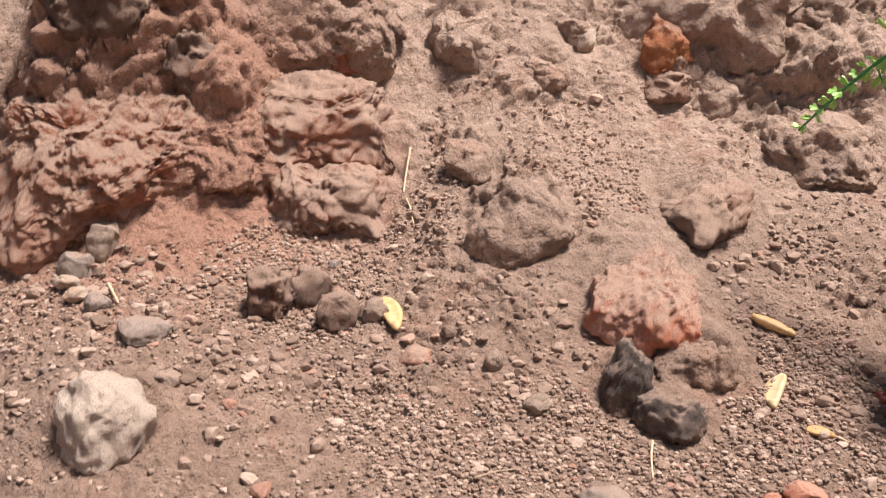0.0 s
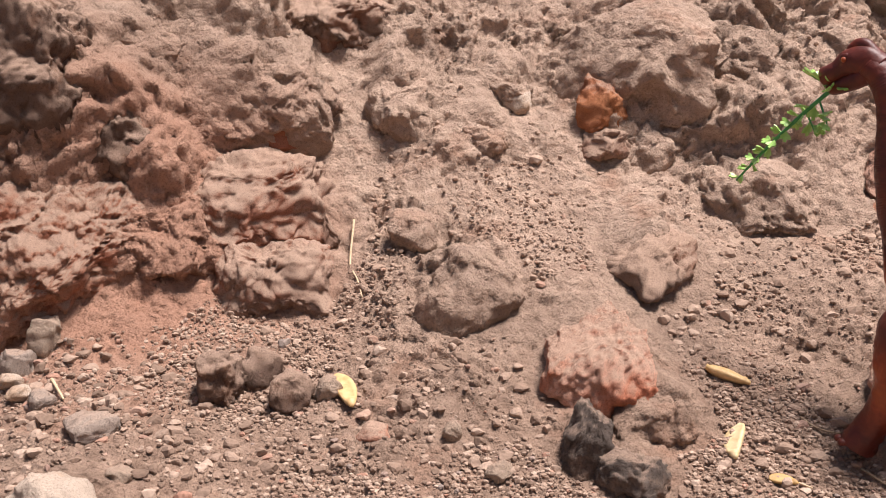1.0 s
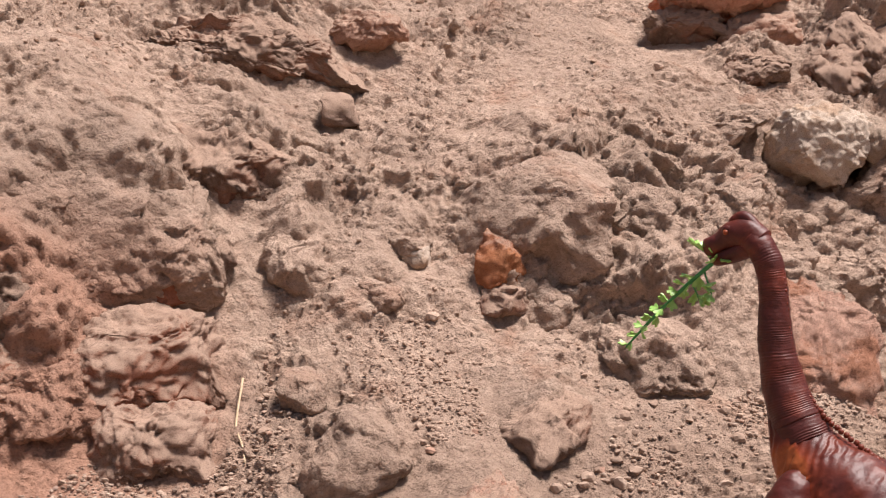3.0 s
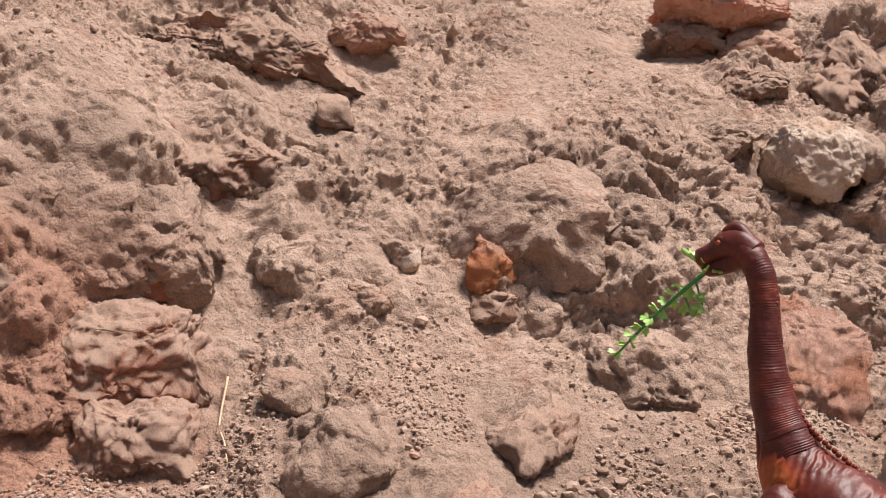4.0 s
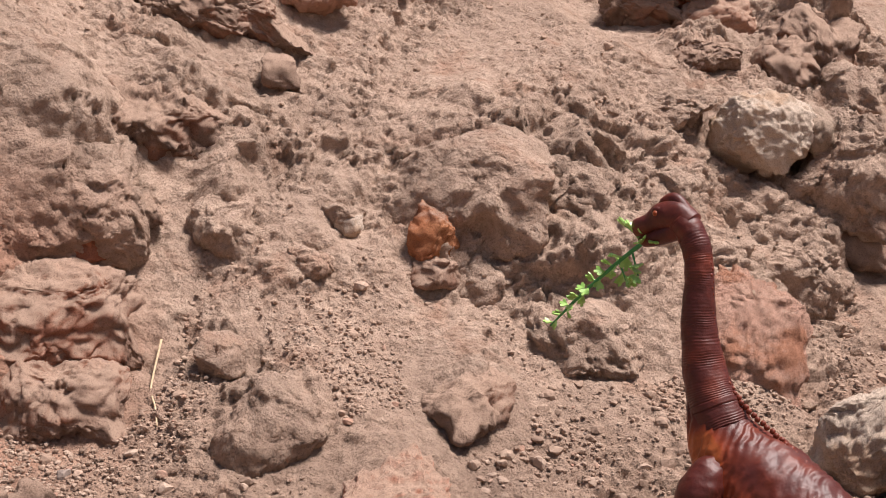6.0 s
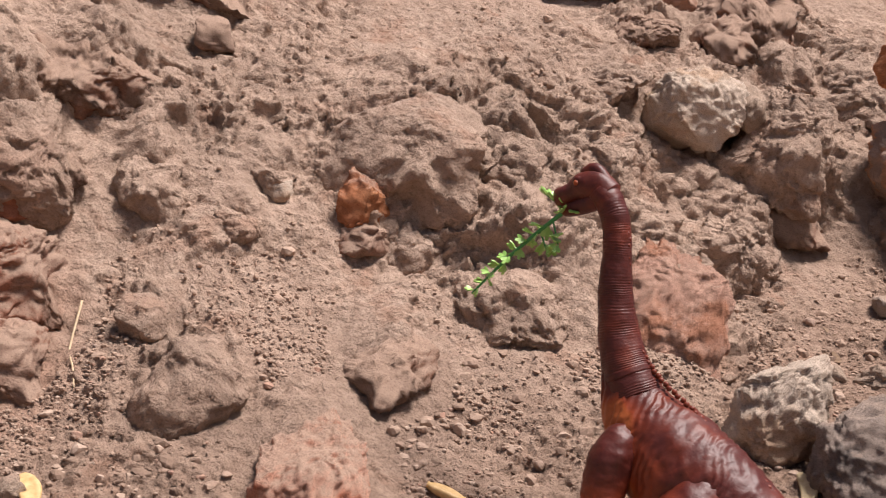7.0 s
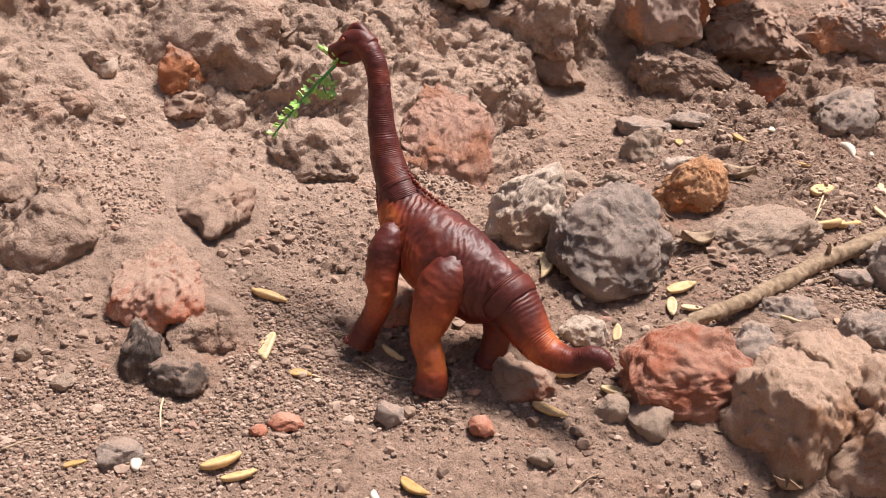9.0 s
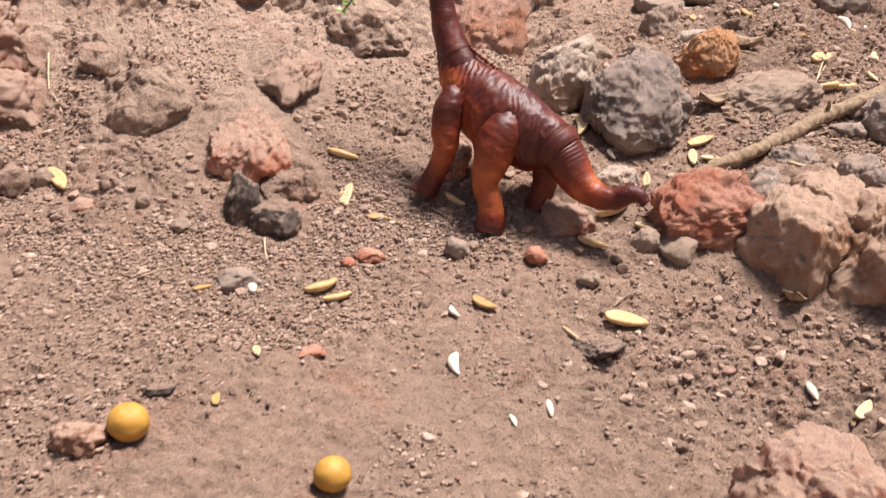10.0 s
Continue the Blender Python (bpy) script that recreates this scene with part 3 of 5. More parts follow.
rock("stone", (-0.136, 0.021, 0.026), (0.0387, 0.0271, 0.0341), 9, "dusty", 22, 0.50,
     "flat dusty stone beside the black rock", "stone", 0.42)
rock("clod", (-0.341, -0.036, 0.048), (0.0216, 0.0192, 0.0272), 34, "umber", 23, 0.60,
     "dark crumbly soil clod on the slope", "clod")
rock("clod", (-0.330, -0.015, 0.052), (0.0222, 0.0198, 0.0225), 33, "umber", 24, 0.60,
     "dark crumbly soil clod on the slope", "clod")
rock("clod", (-0.307, -0.028, 0.044), (0.0209, 0.0186, 0.0195), 32, "umber", 25, 0.60,
     "dark clod with a hollow beneath it", "clod")
rock("pebble", (-0.290, -0.021, 0.044), (0.0128, 0.0115, 0.0139), 21, "tanstone", 26, 0.30,
     "tan pebble beside a yellow husk", "pebble")
rock("pebble", (-0.260, -0.038, 0.029), (0.0149, 0.0133, 0.0101), 25, "salmon", 27, 0.40,
     "pink pebble on brown soil", "pebble")
rock("stone", (-0.358, -0.140, 0.007), (0.0389, 0.0311, 0.0455), 42, "pale", 28, 0.50,
     "pale cream stone half buried in soil", "stone", 0.42)
rock("clod", (-0.285, 0.087, 0.116), (0.0255, 0.0230, 0.0209), 21, "dusty", 29, 0.30,
     "low dusty clod in the slope", "clod", 0.42)
rock("pebble", (-0.444, -0.039, 0.068), (0.0162, 0.0145, 0.0198), 36, "tanstone", 30, 0.40,
     "tan pebble in the gravel", "pebble")
rock("pebble", (-0.451, -0.052, 0.056), (0.0180, 0.0161, 0.0145), 41, "greystone", 31, 0.50,
     "grey pebble in the gravel", "pebble")
rock("pebble", (-0.448, -0.062, 0.049), (0.0134, 0.0120, 0.0086), 37, "pale", 32, 0.30,
     "pale pebble in the gravel", "pebble")
rock("pebble", (-0.436, -0.069, 0.045), (0.0120, 0.0108, 0.0078), 46, "pale", 33, 0.30,
     "pale pebble in the gravel", "pebble")
rock("pebble", (-0.418, -0.074, 0.044), (0.0124, 0.0110, 0.0104), 45, "greystone", 34, 0.30,
     "grey pebble in the gravel", "pebble")
rock("stone", (-0.381, -0.085, 0.037), (0.0234, 0.0162, 0.0113), 38, "greystone", 35, 0.70,
     "flat grey stone in the gravel", "stone")
rock("pebble", (-0.351, -0.107, 0.021), (0.0121, 0.0108, 0.0097), 34, "tanstone", 36, 0.40,
     "tan pebble in the gravel", "pebble")
rock("pebble", (-0.199, -0.035, 0.014), (0.0126, 0.0113, 0.0108), 21, "tanstone", 37, 0.40,
     "tan pebble on brown soil", "pebble")
rock("pebble", (-0.225, -0.025, 0.029), (0.0088, 0.0079, 0.0099), 20, "tanstone", 38, 0.50,
     "small brown pebble on soil", "pebble")
rock("boulder", (-0.003, 0.223, 0.128), (0.0680, 0.0546, 0.0853), 6, "pinkrough", 39, 0.35,
     "large rough pink boulder with a crack, half buried", "boulder", 0.42)
rock("outcrop", (-0.088, 0.203, 0.124), (0.0940, 0.0571, 0.0510), 13, "dusty", 40, 0.45,
     "dusty earth shelf beside the pink boulder", "outcrop", 0.42)
rock("boulder", (0.011, 0.387, 0.274), (0.0797, 0.0717, 0.0602), 0, "pale", 41, 0.55,
     "pale cream boulder resting high on the bank", "boulder", 0.42)
rock("rock", (0.048, 0.383, 0.283), (0.0244, 0.0232, 0.0323), -4, "tanstone", 42, 0.60,
     "tan rock leaning on the pale boulder", "rock", 0.42)
rock("outcrop", (0.079, 0.390, 0.254), (0.0707, 0.0565, 0.0711), -3, "dusty", 43, 0.60,
     "dusty outcrop with a dark overhang", "outcrop", 0.42)
rock("clod", (0.023, 0.395, 0.225), (0.0651, 0.0521, 0.0465), -2, "dusty", 44, 0.60,
     "broken dusty clods below the pale boulder", "clod", 0.42)
rock("outcrop", (0.033, 0.340, 0.175), (0.0622, 0.0498, 0.0535), -6, "dusty", 45, 0.60,
     "dusty earth ledge with a shaded underside", "outcrop", 0.42)
rock("clod", (0.081, 0.392, 0.199), (0.0470, 0.0376, 0.0338), -7, "dustydark", 46, 0.60,
     "dark reddish clod in the ledge", "clod", 0.42)
rock("outcrop", (0.149, 0.527, 0.312), (0.0705, 0.0494, 0.0640), -4, "dusty", 47, 0.50,
     "sloping dusty shelf of earth", "outcrop", 0.42)
rock("rock", (0.081, 0.514, 0.329), (0.0485, 0.0388, 0.0535), -10, "tan", 48, 0.30,
     "smooth tan earth lump near the crest", "rock", 0.42)
rock("rock", (0.031, 0.522, 0.353), (0.0506, 0.0405, 0.0415), -7, "dustydark", 49, 0.40,
     "dark brown clod near the crest", "rock", 0.42)
rock("rock", (0.170, 0.434, 0.318), (0.0402, 0.0361, 0.0356), -9, "orange", 50, 0.60,
     "orange-brown rock in the stacked outcrop", "rock", 0.42)
rock("rock", (0.190, 0.435, 0.293), (0.0342, 0.0308, 0.0242), -14, "orange", 51, 0.60,
     "orange-brown rock wedged in the outcrop", "rock", 0.42)
rock("boulder", (0.180, 0.430, 0.257), (0.0684, 0.0548, 0.0730), -10, "greybrown", 52, 0.60,
     "grey-brown boulder with an orange face", "boulder", 0.42)
rock("rock", (0.194, 0.434, 0.270), (0.0383, 0.0383, 0.0342), -12, "orange", 53, 0.60,
     "orange rusty rock on a grey-brown boulder", "rock", 0.42)
rock("rock", (0.250, 0.439, 0.265), (0.0370, 0.0333, 0.0397), -17, "orange", 54, 0.50,
     "rounded orange-brown rock in the outcrop", "rock", 0.42)
rock("rock", (0.233, 0.439, 0.280), (0.0306, 0.0275, 0.0283), -8, "orange", 55, 0.60,
     "small orange rock between grey rocks", "rock", 0.42)
rock("rock", (0.221, 0.436, 0.241), (0.0210, 0.0217, 0.0301), -17, "orange", 56, 0.50,
     "small orange rock at the foot of the outcrop", "rock", 0.42)
rock("rock", (0.204, 0.438, 0.318), (0.0306, 0.0275, 0.0351), -13, "greybrown", 57, 0.50,
     "grey-brown rock at the crest", "rock", 0.42)
rock("rock", (0.252, 0.439, 0.302), (0.0694, 0.0624, 0.0392), -19, "greybrown", 58, 0.50,
     "grey-brown rock at the crest", "rock", 0.42)
rock("boulder", (0.267, 0.445, 0.231), (0.0703, 0.0562, 0.0438), -14, "dustydark", 59, 0.50,
     "dark reddish boulder in the outcrop", "boulder", 0.42)
rock("rock", (-0.068, 0.622, 0.452), (0.1280, 0.1200, 0.0560), -2, "salmon", 60, 0.70,
     "flat reddish rock jutting out near the crest", "rock")
rock("rock", (0.413, 0.583, 0.232), (0.1467, 0.0880, 0.0790), -19, "greybrown", 61, 0.50,
     "broad dusty brown boulder in shade", "rock", 0.42)
rock("clod", (0.196, 0.418, 0.194), (0.0827, 0.0579, 0.0413), -6, "dusty", 62, 0.50,
     "dusty clod under the outcrop", "clod", 0.42)
rock("rock", (0.276, 0.422, 0.170), (0.0417, 0.0208, 0.0271), -15, "rust", 63, 0.40,
     "rust-red patchy rock in the slope", "rock", 0.42)
rock("rock", (0.368, 0.465, 0.145), (0.0516, 0.0413, 0.0407), -16, "greystone", 64, 0.70,
     "grey angular rock on the slope", "rock", 0.42)
rock("rock", (0.055, 0.140, 0.084), (0.0517, 0.0407, 0.0617), 4, "pale", 65, 0.60,
     "tan rough rock beside a grey rock", "rock", taper=0.25, lean=0.1)
rock("rock", (0.113, 0.121, 0.066), (0.0850, 0.0749, 0.0760), 20, "grey", 64, 0.65,
     "large dark grey rough rock in the rubble", "rock", taper=0.35, lean=-0.10)
rock("rock", (0.169, 0.188, 0.094), (0.0553, 0.0435, 0.0463), -14, "orangetan", 67, 0.80,
     "orange-brown angular rock in the rubble", "rock", taper=0.6, lean=0.22)
rock("stone", (0.151, 0.263, 0.120), (0.0347, 0.0275, 0.0324), -10, "tanstone", 68, 0.70,
     "tan stone on the rubble slope", "stone", taper=0.3)
rock("stone", (0.159, 0.322, 0.135), (0.0432, 0.0346, 0.0181), -4, "greystone", 69, 0.70,
     "flat grey stone on the rubble slope", "stone", 0.42)
rock("stone", (0.195, 0.325, 0.142), (0.0389, 0.0308, 0.0166), -8, "greystone", 70, 0.70,
     "flat grey stone on the rubble slope", "stone", taper=0.3)
rock("stone", (0.174, 0.240, 0.109), (0.0242, 0.0192, 0.0147), -12, "pale", 71, 0.60,
     "pale pebble behind the orange rock", "stone")
rock("stone", (0.093, 0.234, 0.099), (0.0238, 0.0189, 0.0173), -5, "tanstone", 72, 0.40,
     "tan pebble behind the grey rock", "stone")
rock("stone", (0.126, 0.226, 0.099), (0.0312, 0.0247, 0.0192), -10, "tanstone", 73, 0.50,
     "tan pebble behind the grey rock", "stone", taper=0.3)
rock("stone", (0.215, 0.160, 0.064), (0.0800, 0.0640, 0.0340), -13, "tanstone", 74, 0.50,
     "broad flat dusty stone in the rubble", "stone", 0.42)
rock("rock", (0.145, 0.025, -0.002), (0.0814, 0.0631, 0.0639), -15, "pink", 75, 0.35,
     "rounded pink-red rough rock in the rubble", "rock", taper=0.3)
rock("boulder", (0.200, -0.008, -0.024), (0.0700, 0.0600, 0.0800), -12, "brown", 76, 0.50,
     "cracked brown earth block", "boulder", 0.42)
rock("boulder", (0.221, 0.018, 0.000), (0.0660, 0.0600, 0.0520), -11, "brown", 77, 0.60,
     "brown earth block on top of a cracked block", "boulder", 0.42)
rock("boulder", (0.254, -0.020, -0.023), (0.0820, 0.0720, 0.0800), -15, "brown", 78, 0.60,
     "large brown crumbling earth block", "boulder", 0.42)
rock("rock", (0.191, 0.040, 0.009), (0.0409, 0.0322, 0.0355), -10, "greystone", 79, 0.50,
     "grey-brown rock between pink and brown rocks", "rock", taper=0.3)
rock("rock", (0.215, 0.072, 0.027), (0.0356, 0.0281, 0.0234), -9, "greystone", 80, 0.70,
     "grey-brown angular rock near the stick", "rock", taper=0.3)
rock("rock", (0.256, 0.048, 0.016), (0.0384, 0.0303, 0.0353), -24, "greystone", 81, 0.50,
     "grey rounded rock near the stick", "rock", taper=0.3)
rock("rock", (0.298, 0.122, 0.047), (0.0409, 0.0323, 0.0446), -22, "greystone", 82, 0.50,
     "pale grey rock under the stick", "rock", taper=0.3)
rock("stone", (0.269, 0.116, 0.042), (0.0244, 0.0194, 0.0126), -12, "greystone", 83, 0.50,
     "grey pebble near the stick", "stone")
rock("rock", (0.050, 0.018, 0.003), (0.0340, 0.0272, 0.0272), 3, "dustyred", 84, 0.40,
     "reddish soil rock under the toy's tail", "rock", 0.42)
rock("rock", (0.088, 0.053, 0.020), (0.0289, 0.0229, 0.0213), -5, "pale", 85, 0.60,
     "pale grey rock beside the toy's tail", "rock")
rock("stone", (0.101, 0.002, -0.013), (0.0192, 0.0154, 0.0192), -0, "tanstone", 86, 0.60,
     "cracked flat tan stone", "stone")
rock("stone", (0.122, -0.002, -0.018), (0.0248, 0.0198, 0.0216), -6, "tanstone", 87, 0.60,
     "cracked flat tan stone", "stone", 0.42)
rock("rock", (-0.025, 0.064, 0.038), (0.0233, 0.0210, 0.0282), 10, "salmon", 88, 0.50,
     "pinkish rock between the toy's legs", "rock", 0.42)
rock("pebble", (0.028, -0.023, -0.014), (0.0136, 0.0122, 0.0111), -1, "red", 89, 0.50,
     "brick-red pebble on soil", "pebble")
rock("pebble", (-0.079, -0.024, -0.011), (0.0184, 0.0164, 0.0090), 9, "red", 90, 0.40,
     "flat brick-red pebble on soil", "pebble")
rock("pebble", (-0.092, -0.035, -0.013), (0.0089, 0.0080, 0.0073), 13, "red", 91, 0.40,
     "small brick-red pebble on soil", "pebble")
rock("pebble", (-0.023, -0.016, -0.009), (0.0157, 0.0140, 0.0132), 2, "greystone", 92, 0.40,
     "grey pebble in front of the toy", "pebble")
rock("pebble", (0.061, -0.036, -0.027), (0.0151, 0.0135, 0.0100), -3, "tanstone", 93, 0.50,
     "tan pebble in front of the toy", "pebble")
rock("pebble", (-0.156, -0.073, -0.014), (0.0231, 0.0205, 0.0164), 27, "greystone", 94, 0.50,
     "flat grey pebble in the soil", "pebble")
rock("stone", (0.168, -0.184, -0.103), (0.0911, 0.0701, 0.0526), -20, "salmon", 95, 0.45,
     "pink stone half sunk in soil", "stone", taper=0.3)
rock("pebble", (-0.191, -0.244, -0.041), (0.0270, 0.0240, 0.0156), 17, "reddish", 96, 0.60,
     "brown pebble beside a yellow fruit", "pebble")
rock("chip", (0.061, -0.088, -0.056), (0.0295, 0.0205, 0.0114), -11, "black", 97, 0.60,
     "flat black charred chip on soil", "chip")
rock("chip", (-0.166, -0.202, -0.035), (0.0151, 0.0105, 0.0067), 15, "black", 98, 0.60,
     "small black charred chip on soil", "chip")
rock("chip", (-0.158, -0.064, -0.012), (0.0211, 0.0147, 0.0079), 24, "black", 99, 0.60,
     "small black charred chip on soil", "chip")
rock("chip", (-0.104, -0.133, -0.040), (0.0189, 0.0150, 0.0072), 9, "red", 100, 0.50,
     "brick-red chip on soil", "chip")
rock("outcrop", (-0.375, 0.174, 0.254), (0.0795, 0.0477, 0.0447), 23, "dustydark", 101, 0.50,
     "dark shaded earth outcrop in the bank", "outcrop", 0.42)
rock("clod", (-0.445, 0.090, 0.241), (0.0387, 0.0271, 0.0341), 29, "dusty", 102, 0.50,
     "pale dusty clod in the bank", "clod", 0.42)
rock("clod", (-0.437, 0.116, 0.260), (0.0473, 0.0331, 0.0255), 38, "dustydark", 103, 0.50,
     "brown earth clod in the bank", "clod", 0.42)
rock("outcrop", (-0.512, 0.081, 0.283), (0.0502, 0.0344, 0.0717), 38, "dusty", 104, 0.60,
     "steep crumbling earth face on the bank", "outcrop", 0.42)
rock("outcrop", (-0.423, 0.285, 0.352), (0.1366, 0.0819, 0.0449), 22, "dustydark", 105, 0.50,
     "dusty outcrop with fine roots near the top", "outcrop", 0.42)
rock("rock", (-0.335, 0.340, 0.379), (0.0577, 0.0346, 0.0291), 13, "redslab", 106, 0.50,
     "reddish broken rock near the top", "rock", 0.42)
rock("clod", (-0.037, 0.503, 0.356), (0.0623, 0.0498, 0.0392), -7, "dustydark", 107, 0.50,
     "dark crumbling clod on the upper bank", "clod", 0.42)
rock("clod", (-0.059, 0.371, 0.290), (0.0664, 0.0464, 0.0291), -4, "dusty", 108, 0.50,
     "row of dusty clods on the upper bank", "clod", 0.42)
rock("clod", (-0.047, 0.301, 0.222), (0.0449, 0.0360, 0.0328), 1, "dusty", 109, 0.50,
     "dusty clod beside the pale boulder", "clod", 0.42)
rock("clod", (-0.015, 0.578, 0.402), (0.0531, 0.0425, 0.0372), -6, "redslab", 110, 0.50,
     "reddish clod under the flat red rock", "clod", 0.42)
rock("outcrop", (0.051, 0.559, 0.376), (0.0864, 0.0605, 0.0813), -11, "dustydark", 111, 0.50,
     "dark broken earth on the upper bank", "outcrop", 0.42)
rock("outcrop", (0.047, 0.347, 0.171), (0.0498, 0.0399, 0.0586), -6, "dusty", 112, 0.60,
     "dusty ledge with a dark hollow beneath", "outcrop", 0.42)
rock("clod", (-0.364, 0.126, 0.196), (0.0285, 0.0228, 0.0196), 23, "dustydark", 113, 0.50,
     "small brown clod in the slope", "clod", 0.42)
rock("clod", (-0.260, 0.191, 0.199), (0.0372, 0.0297, 0.0130), 22, "dusty", 114, 0.40,
     "low dusty clod in the slope", "clod", 0.42)
rock("clod", (-0.259, 0.154, 0.167), (0.0265, 0.0212, 0.0166), 13, "dusty", 115, 0.40,
     "low dusty clod in the slope", "clod", 0.42)
rock("clod", (-0.168, 0.207, 0.162), (0.0418, 0.0335, 0.0291), 9, "dusty", 116, 0.40,
     "dusty clod beside the orange rock", "clod", 0.42)
rock("clod", (-0.115, 0.265, 0.216), (0.0519, 0.0415, 0.0480), 7, "dusty", 117, 0.50,
     "rough dusty clod beside the large boulder", "clod", 0.42)
rock("clod", (-0.196, 0.292, 0.278), (0.0412, 0.0288, 0.0226), 9, "dusty", 118, 0.50,
     "dusty ridge of earth in the slope", "clod", 0.42)
rock("clod", (-0.330, 0.261, 0.303), (0.0231, 0.0184, 0.0210), 26, "dustydark", 119, 0.50,
     "brown clod in the upper slope", "clod", 0.42)

rock("clod", (-0.100, 0.603, 0.416), (0.0760, 0.0600, 0.0460), 9, "dustydark", 120, 0.50,
     "dark crumbling earth under the flat red rock", "clod", 0.42)
rock("clod", (-0.028, 0.603, 0.412), (0.0700, 0.0560, 0.0440), -9, "dustydark", 121, 0.50,
     "dark crumbling earth under the flat red rock", "clod", 0.42)


# ---- the ground ----
def spaced(lo, hi, fine, out_lo, out_hi):
    core = np.arange(lo, hi + fine / 2, fine)
    left, right = [lo], [core[-1]]
    step = fine
    while left[-1] > out_lo:
        step *= 1.16
        left.append(left[-1] - step)
    step = fine
    while right[-1] < out_hi:
        step *= 1.16
        right.append(right[-1] + step)
    return np.r_[left[:0:-1], core, right[1:]]


gx = spaced(-0.58, 0.44, 0.00145, -60, 60)
gy = spaced(-0.32, 0.80, 0.00145, -60, 60)
mx, my = np.meshgrid(gx, gy)
fx, fy = mx.ravel(), my.ravel()
lx, ly = np.clip(fx, -1.6, 1.4), np.clip(fy, -1.5, 2.2)
spots = surface(lx, ly) + np.stack([fx - lx, fy - ly, 0 * lx], -1)
nx, ny = len(gx), len(gy)
ii = np.arange(nx * ny).reshape(ny, nx)
quads = np.stack([ii[:-1, :-1], ii[:-1, 1:], ii[1:, 1:], ii[1:, :-1]], -1).reshape(-1, 4)
gme = bpy.data.meshes.new("ground")
gme.vertices.add(nx * ny)
gme.vertices.foreach_set("co", spots.ravel())
gme.loops.add(len(quads) * 4)
gme.loops.foreach_set("vertex_index", quads.ravel())
gme.polygons.add(len(quads))
gme.polygons.foreach_set("loop_start", np.arange(len(quads)) * 4)
gme.polygons.foreach_set("loop_total", np.full(len(quads), 4))
gme.update(calc_edges=True)
gme.polygons.foreach_set("use_smooth", np.ones(len(quads), bool))
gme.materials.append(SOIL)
tagged(new("ground", gme), "dry dusty brown soil bank with clods", "ground", kind="structure")


# ---- loose grit and gravel ----
def scatter(name, count, small, large, level, seed, weight, label, mat, skew=2.2, lift=0.12):
    rng = np.random.RandomState(seed)
    x, y = rng.uniform(-0.56, 0.42, count * 6), rng.uniform(-0.31, 0.50, count * 6)
    keep = rng.uniform(size=count * 6) < weight(x, y)
    for cx, cy, wide, deep, high, turn in BANKED:
        keep &= ((x - cx) / (0.75 * wide)) ** 2 + ((y - cy - 0.3 * deep) / (0.9 * deep)) ** 2 > 1
    x, y = x[keep][:count], y[keep][:count]
    spot = surface(x, y)
    x, y, z = spot.T
    v, fc = SPHERES[level]
    shapes = []
    for k in range(14):
        if level >= 2:
            shapes.append(stone_shape(level, 900 + k, 0.9)[0])
        else:
            shapes.append(v * 0.5 * (1 + 0.3 * vnoise(v * 1.7 + 9 * k, k))[:, None])
    all_v, all_f, base = [], [], 0
    size = small * (large / small) ** (rng.uniform(size=len(x)) ** skew)
    turn = rng.uniform(0, 2 * np.pi, len(x))
    for k in range(len(x)):
        s = shapes[k % 14] * size[k] * np.array([1.0, rng.uniform(0.65, 1), rng.uniform(0.5, 0.85)])
        c, d = math.cos(turn[k]), math.sin(turn[k])
        all_v.append(np.stack([c * s[:, 0] - d * s[:, 1] + x[k], d * s[:, 0] + c * s[:, 1] + y[k], s[:, 2] + z[k] + lift * size[k]], -1))
        all_f.append(fc + base)
        base += len(v)
    vv, ff = np.concatenate(all_v), np.concatenate(all_f)
    me = bpy.data.meshes.new(name)
    me.vertices.add(len(vv))
    me.vertices.foreach_set("co", vv.ravel())
    me.loops.add(len(ff) * 3)
    me.loops.foreach_set("vertex_index", ff.ravel())
    me.polygons.add(len(ff))
    me.polygons.foreach_set("loop_start", np.arange(len(ff)) * 3)
    me.polygons.foreach_set("loop_total", np.full(len(ff), 3))
    me.update(calc_edges=True)
    me.polygons.foreach_set("use_smooth", np.full(len(ff), level > 2))
    me.materials.append(mat)
    return tagged(new(name, me), label, name, kind="stuff")


def patchy(x, y, seed):
    p = np.stack([x, y, 0 * x], -1)
    return np.clip(0.4 + 0.9 * vnoise(p * 9, seed) + 0.5 * vnoise(p * 25, seed + 1), 0.03, 1)


def gravel_weight(x, y):
    foot = np.clip(1.2 - (land(x, y) + 0.02) / 0.15, 0.05, 1)
    left = np.exp(-((x + 0.40) ** 2 / 0.012 + (y + 0.10) ** 2 / 0.008))
    right = np.exp(-((x - 0.28) ** 2 / 0.03 + (y - 0.22) ** 2 / 0.03))
    middle = np.exp(-((x + 0.06) ** 2 / 0.02 + (y - 0.07) ** 2 / 0.012))
    front = np.exp(-((x - 0.10) ** 2 / 0.02 + (y + 0.06) ** 2 / 0.006))
    near = np.clip((y + 0.20) / 0.12, 0.22, 1)
    return near * np.clip(patchy(x, y, 71) * foot * 0.5 + 0.9 * left + 0.55 * right + 0.5 * front * patchy(x, y, 75) + 0.55 * middle * patchy(x, y, 78), 0, 1)


def clod_weight(x, y):
    p = np.stack([x, y, land(x, y)], -1)
    return np.clip(1.4 * roughness_at(p) - 0.4, 0, 1) * np.clip((p[:, 2] - 0.02) / 0.1, 0.05, 1)


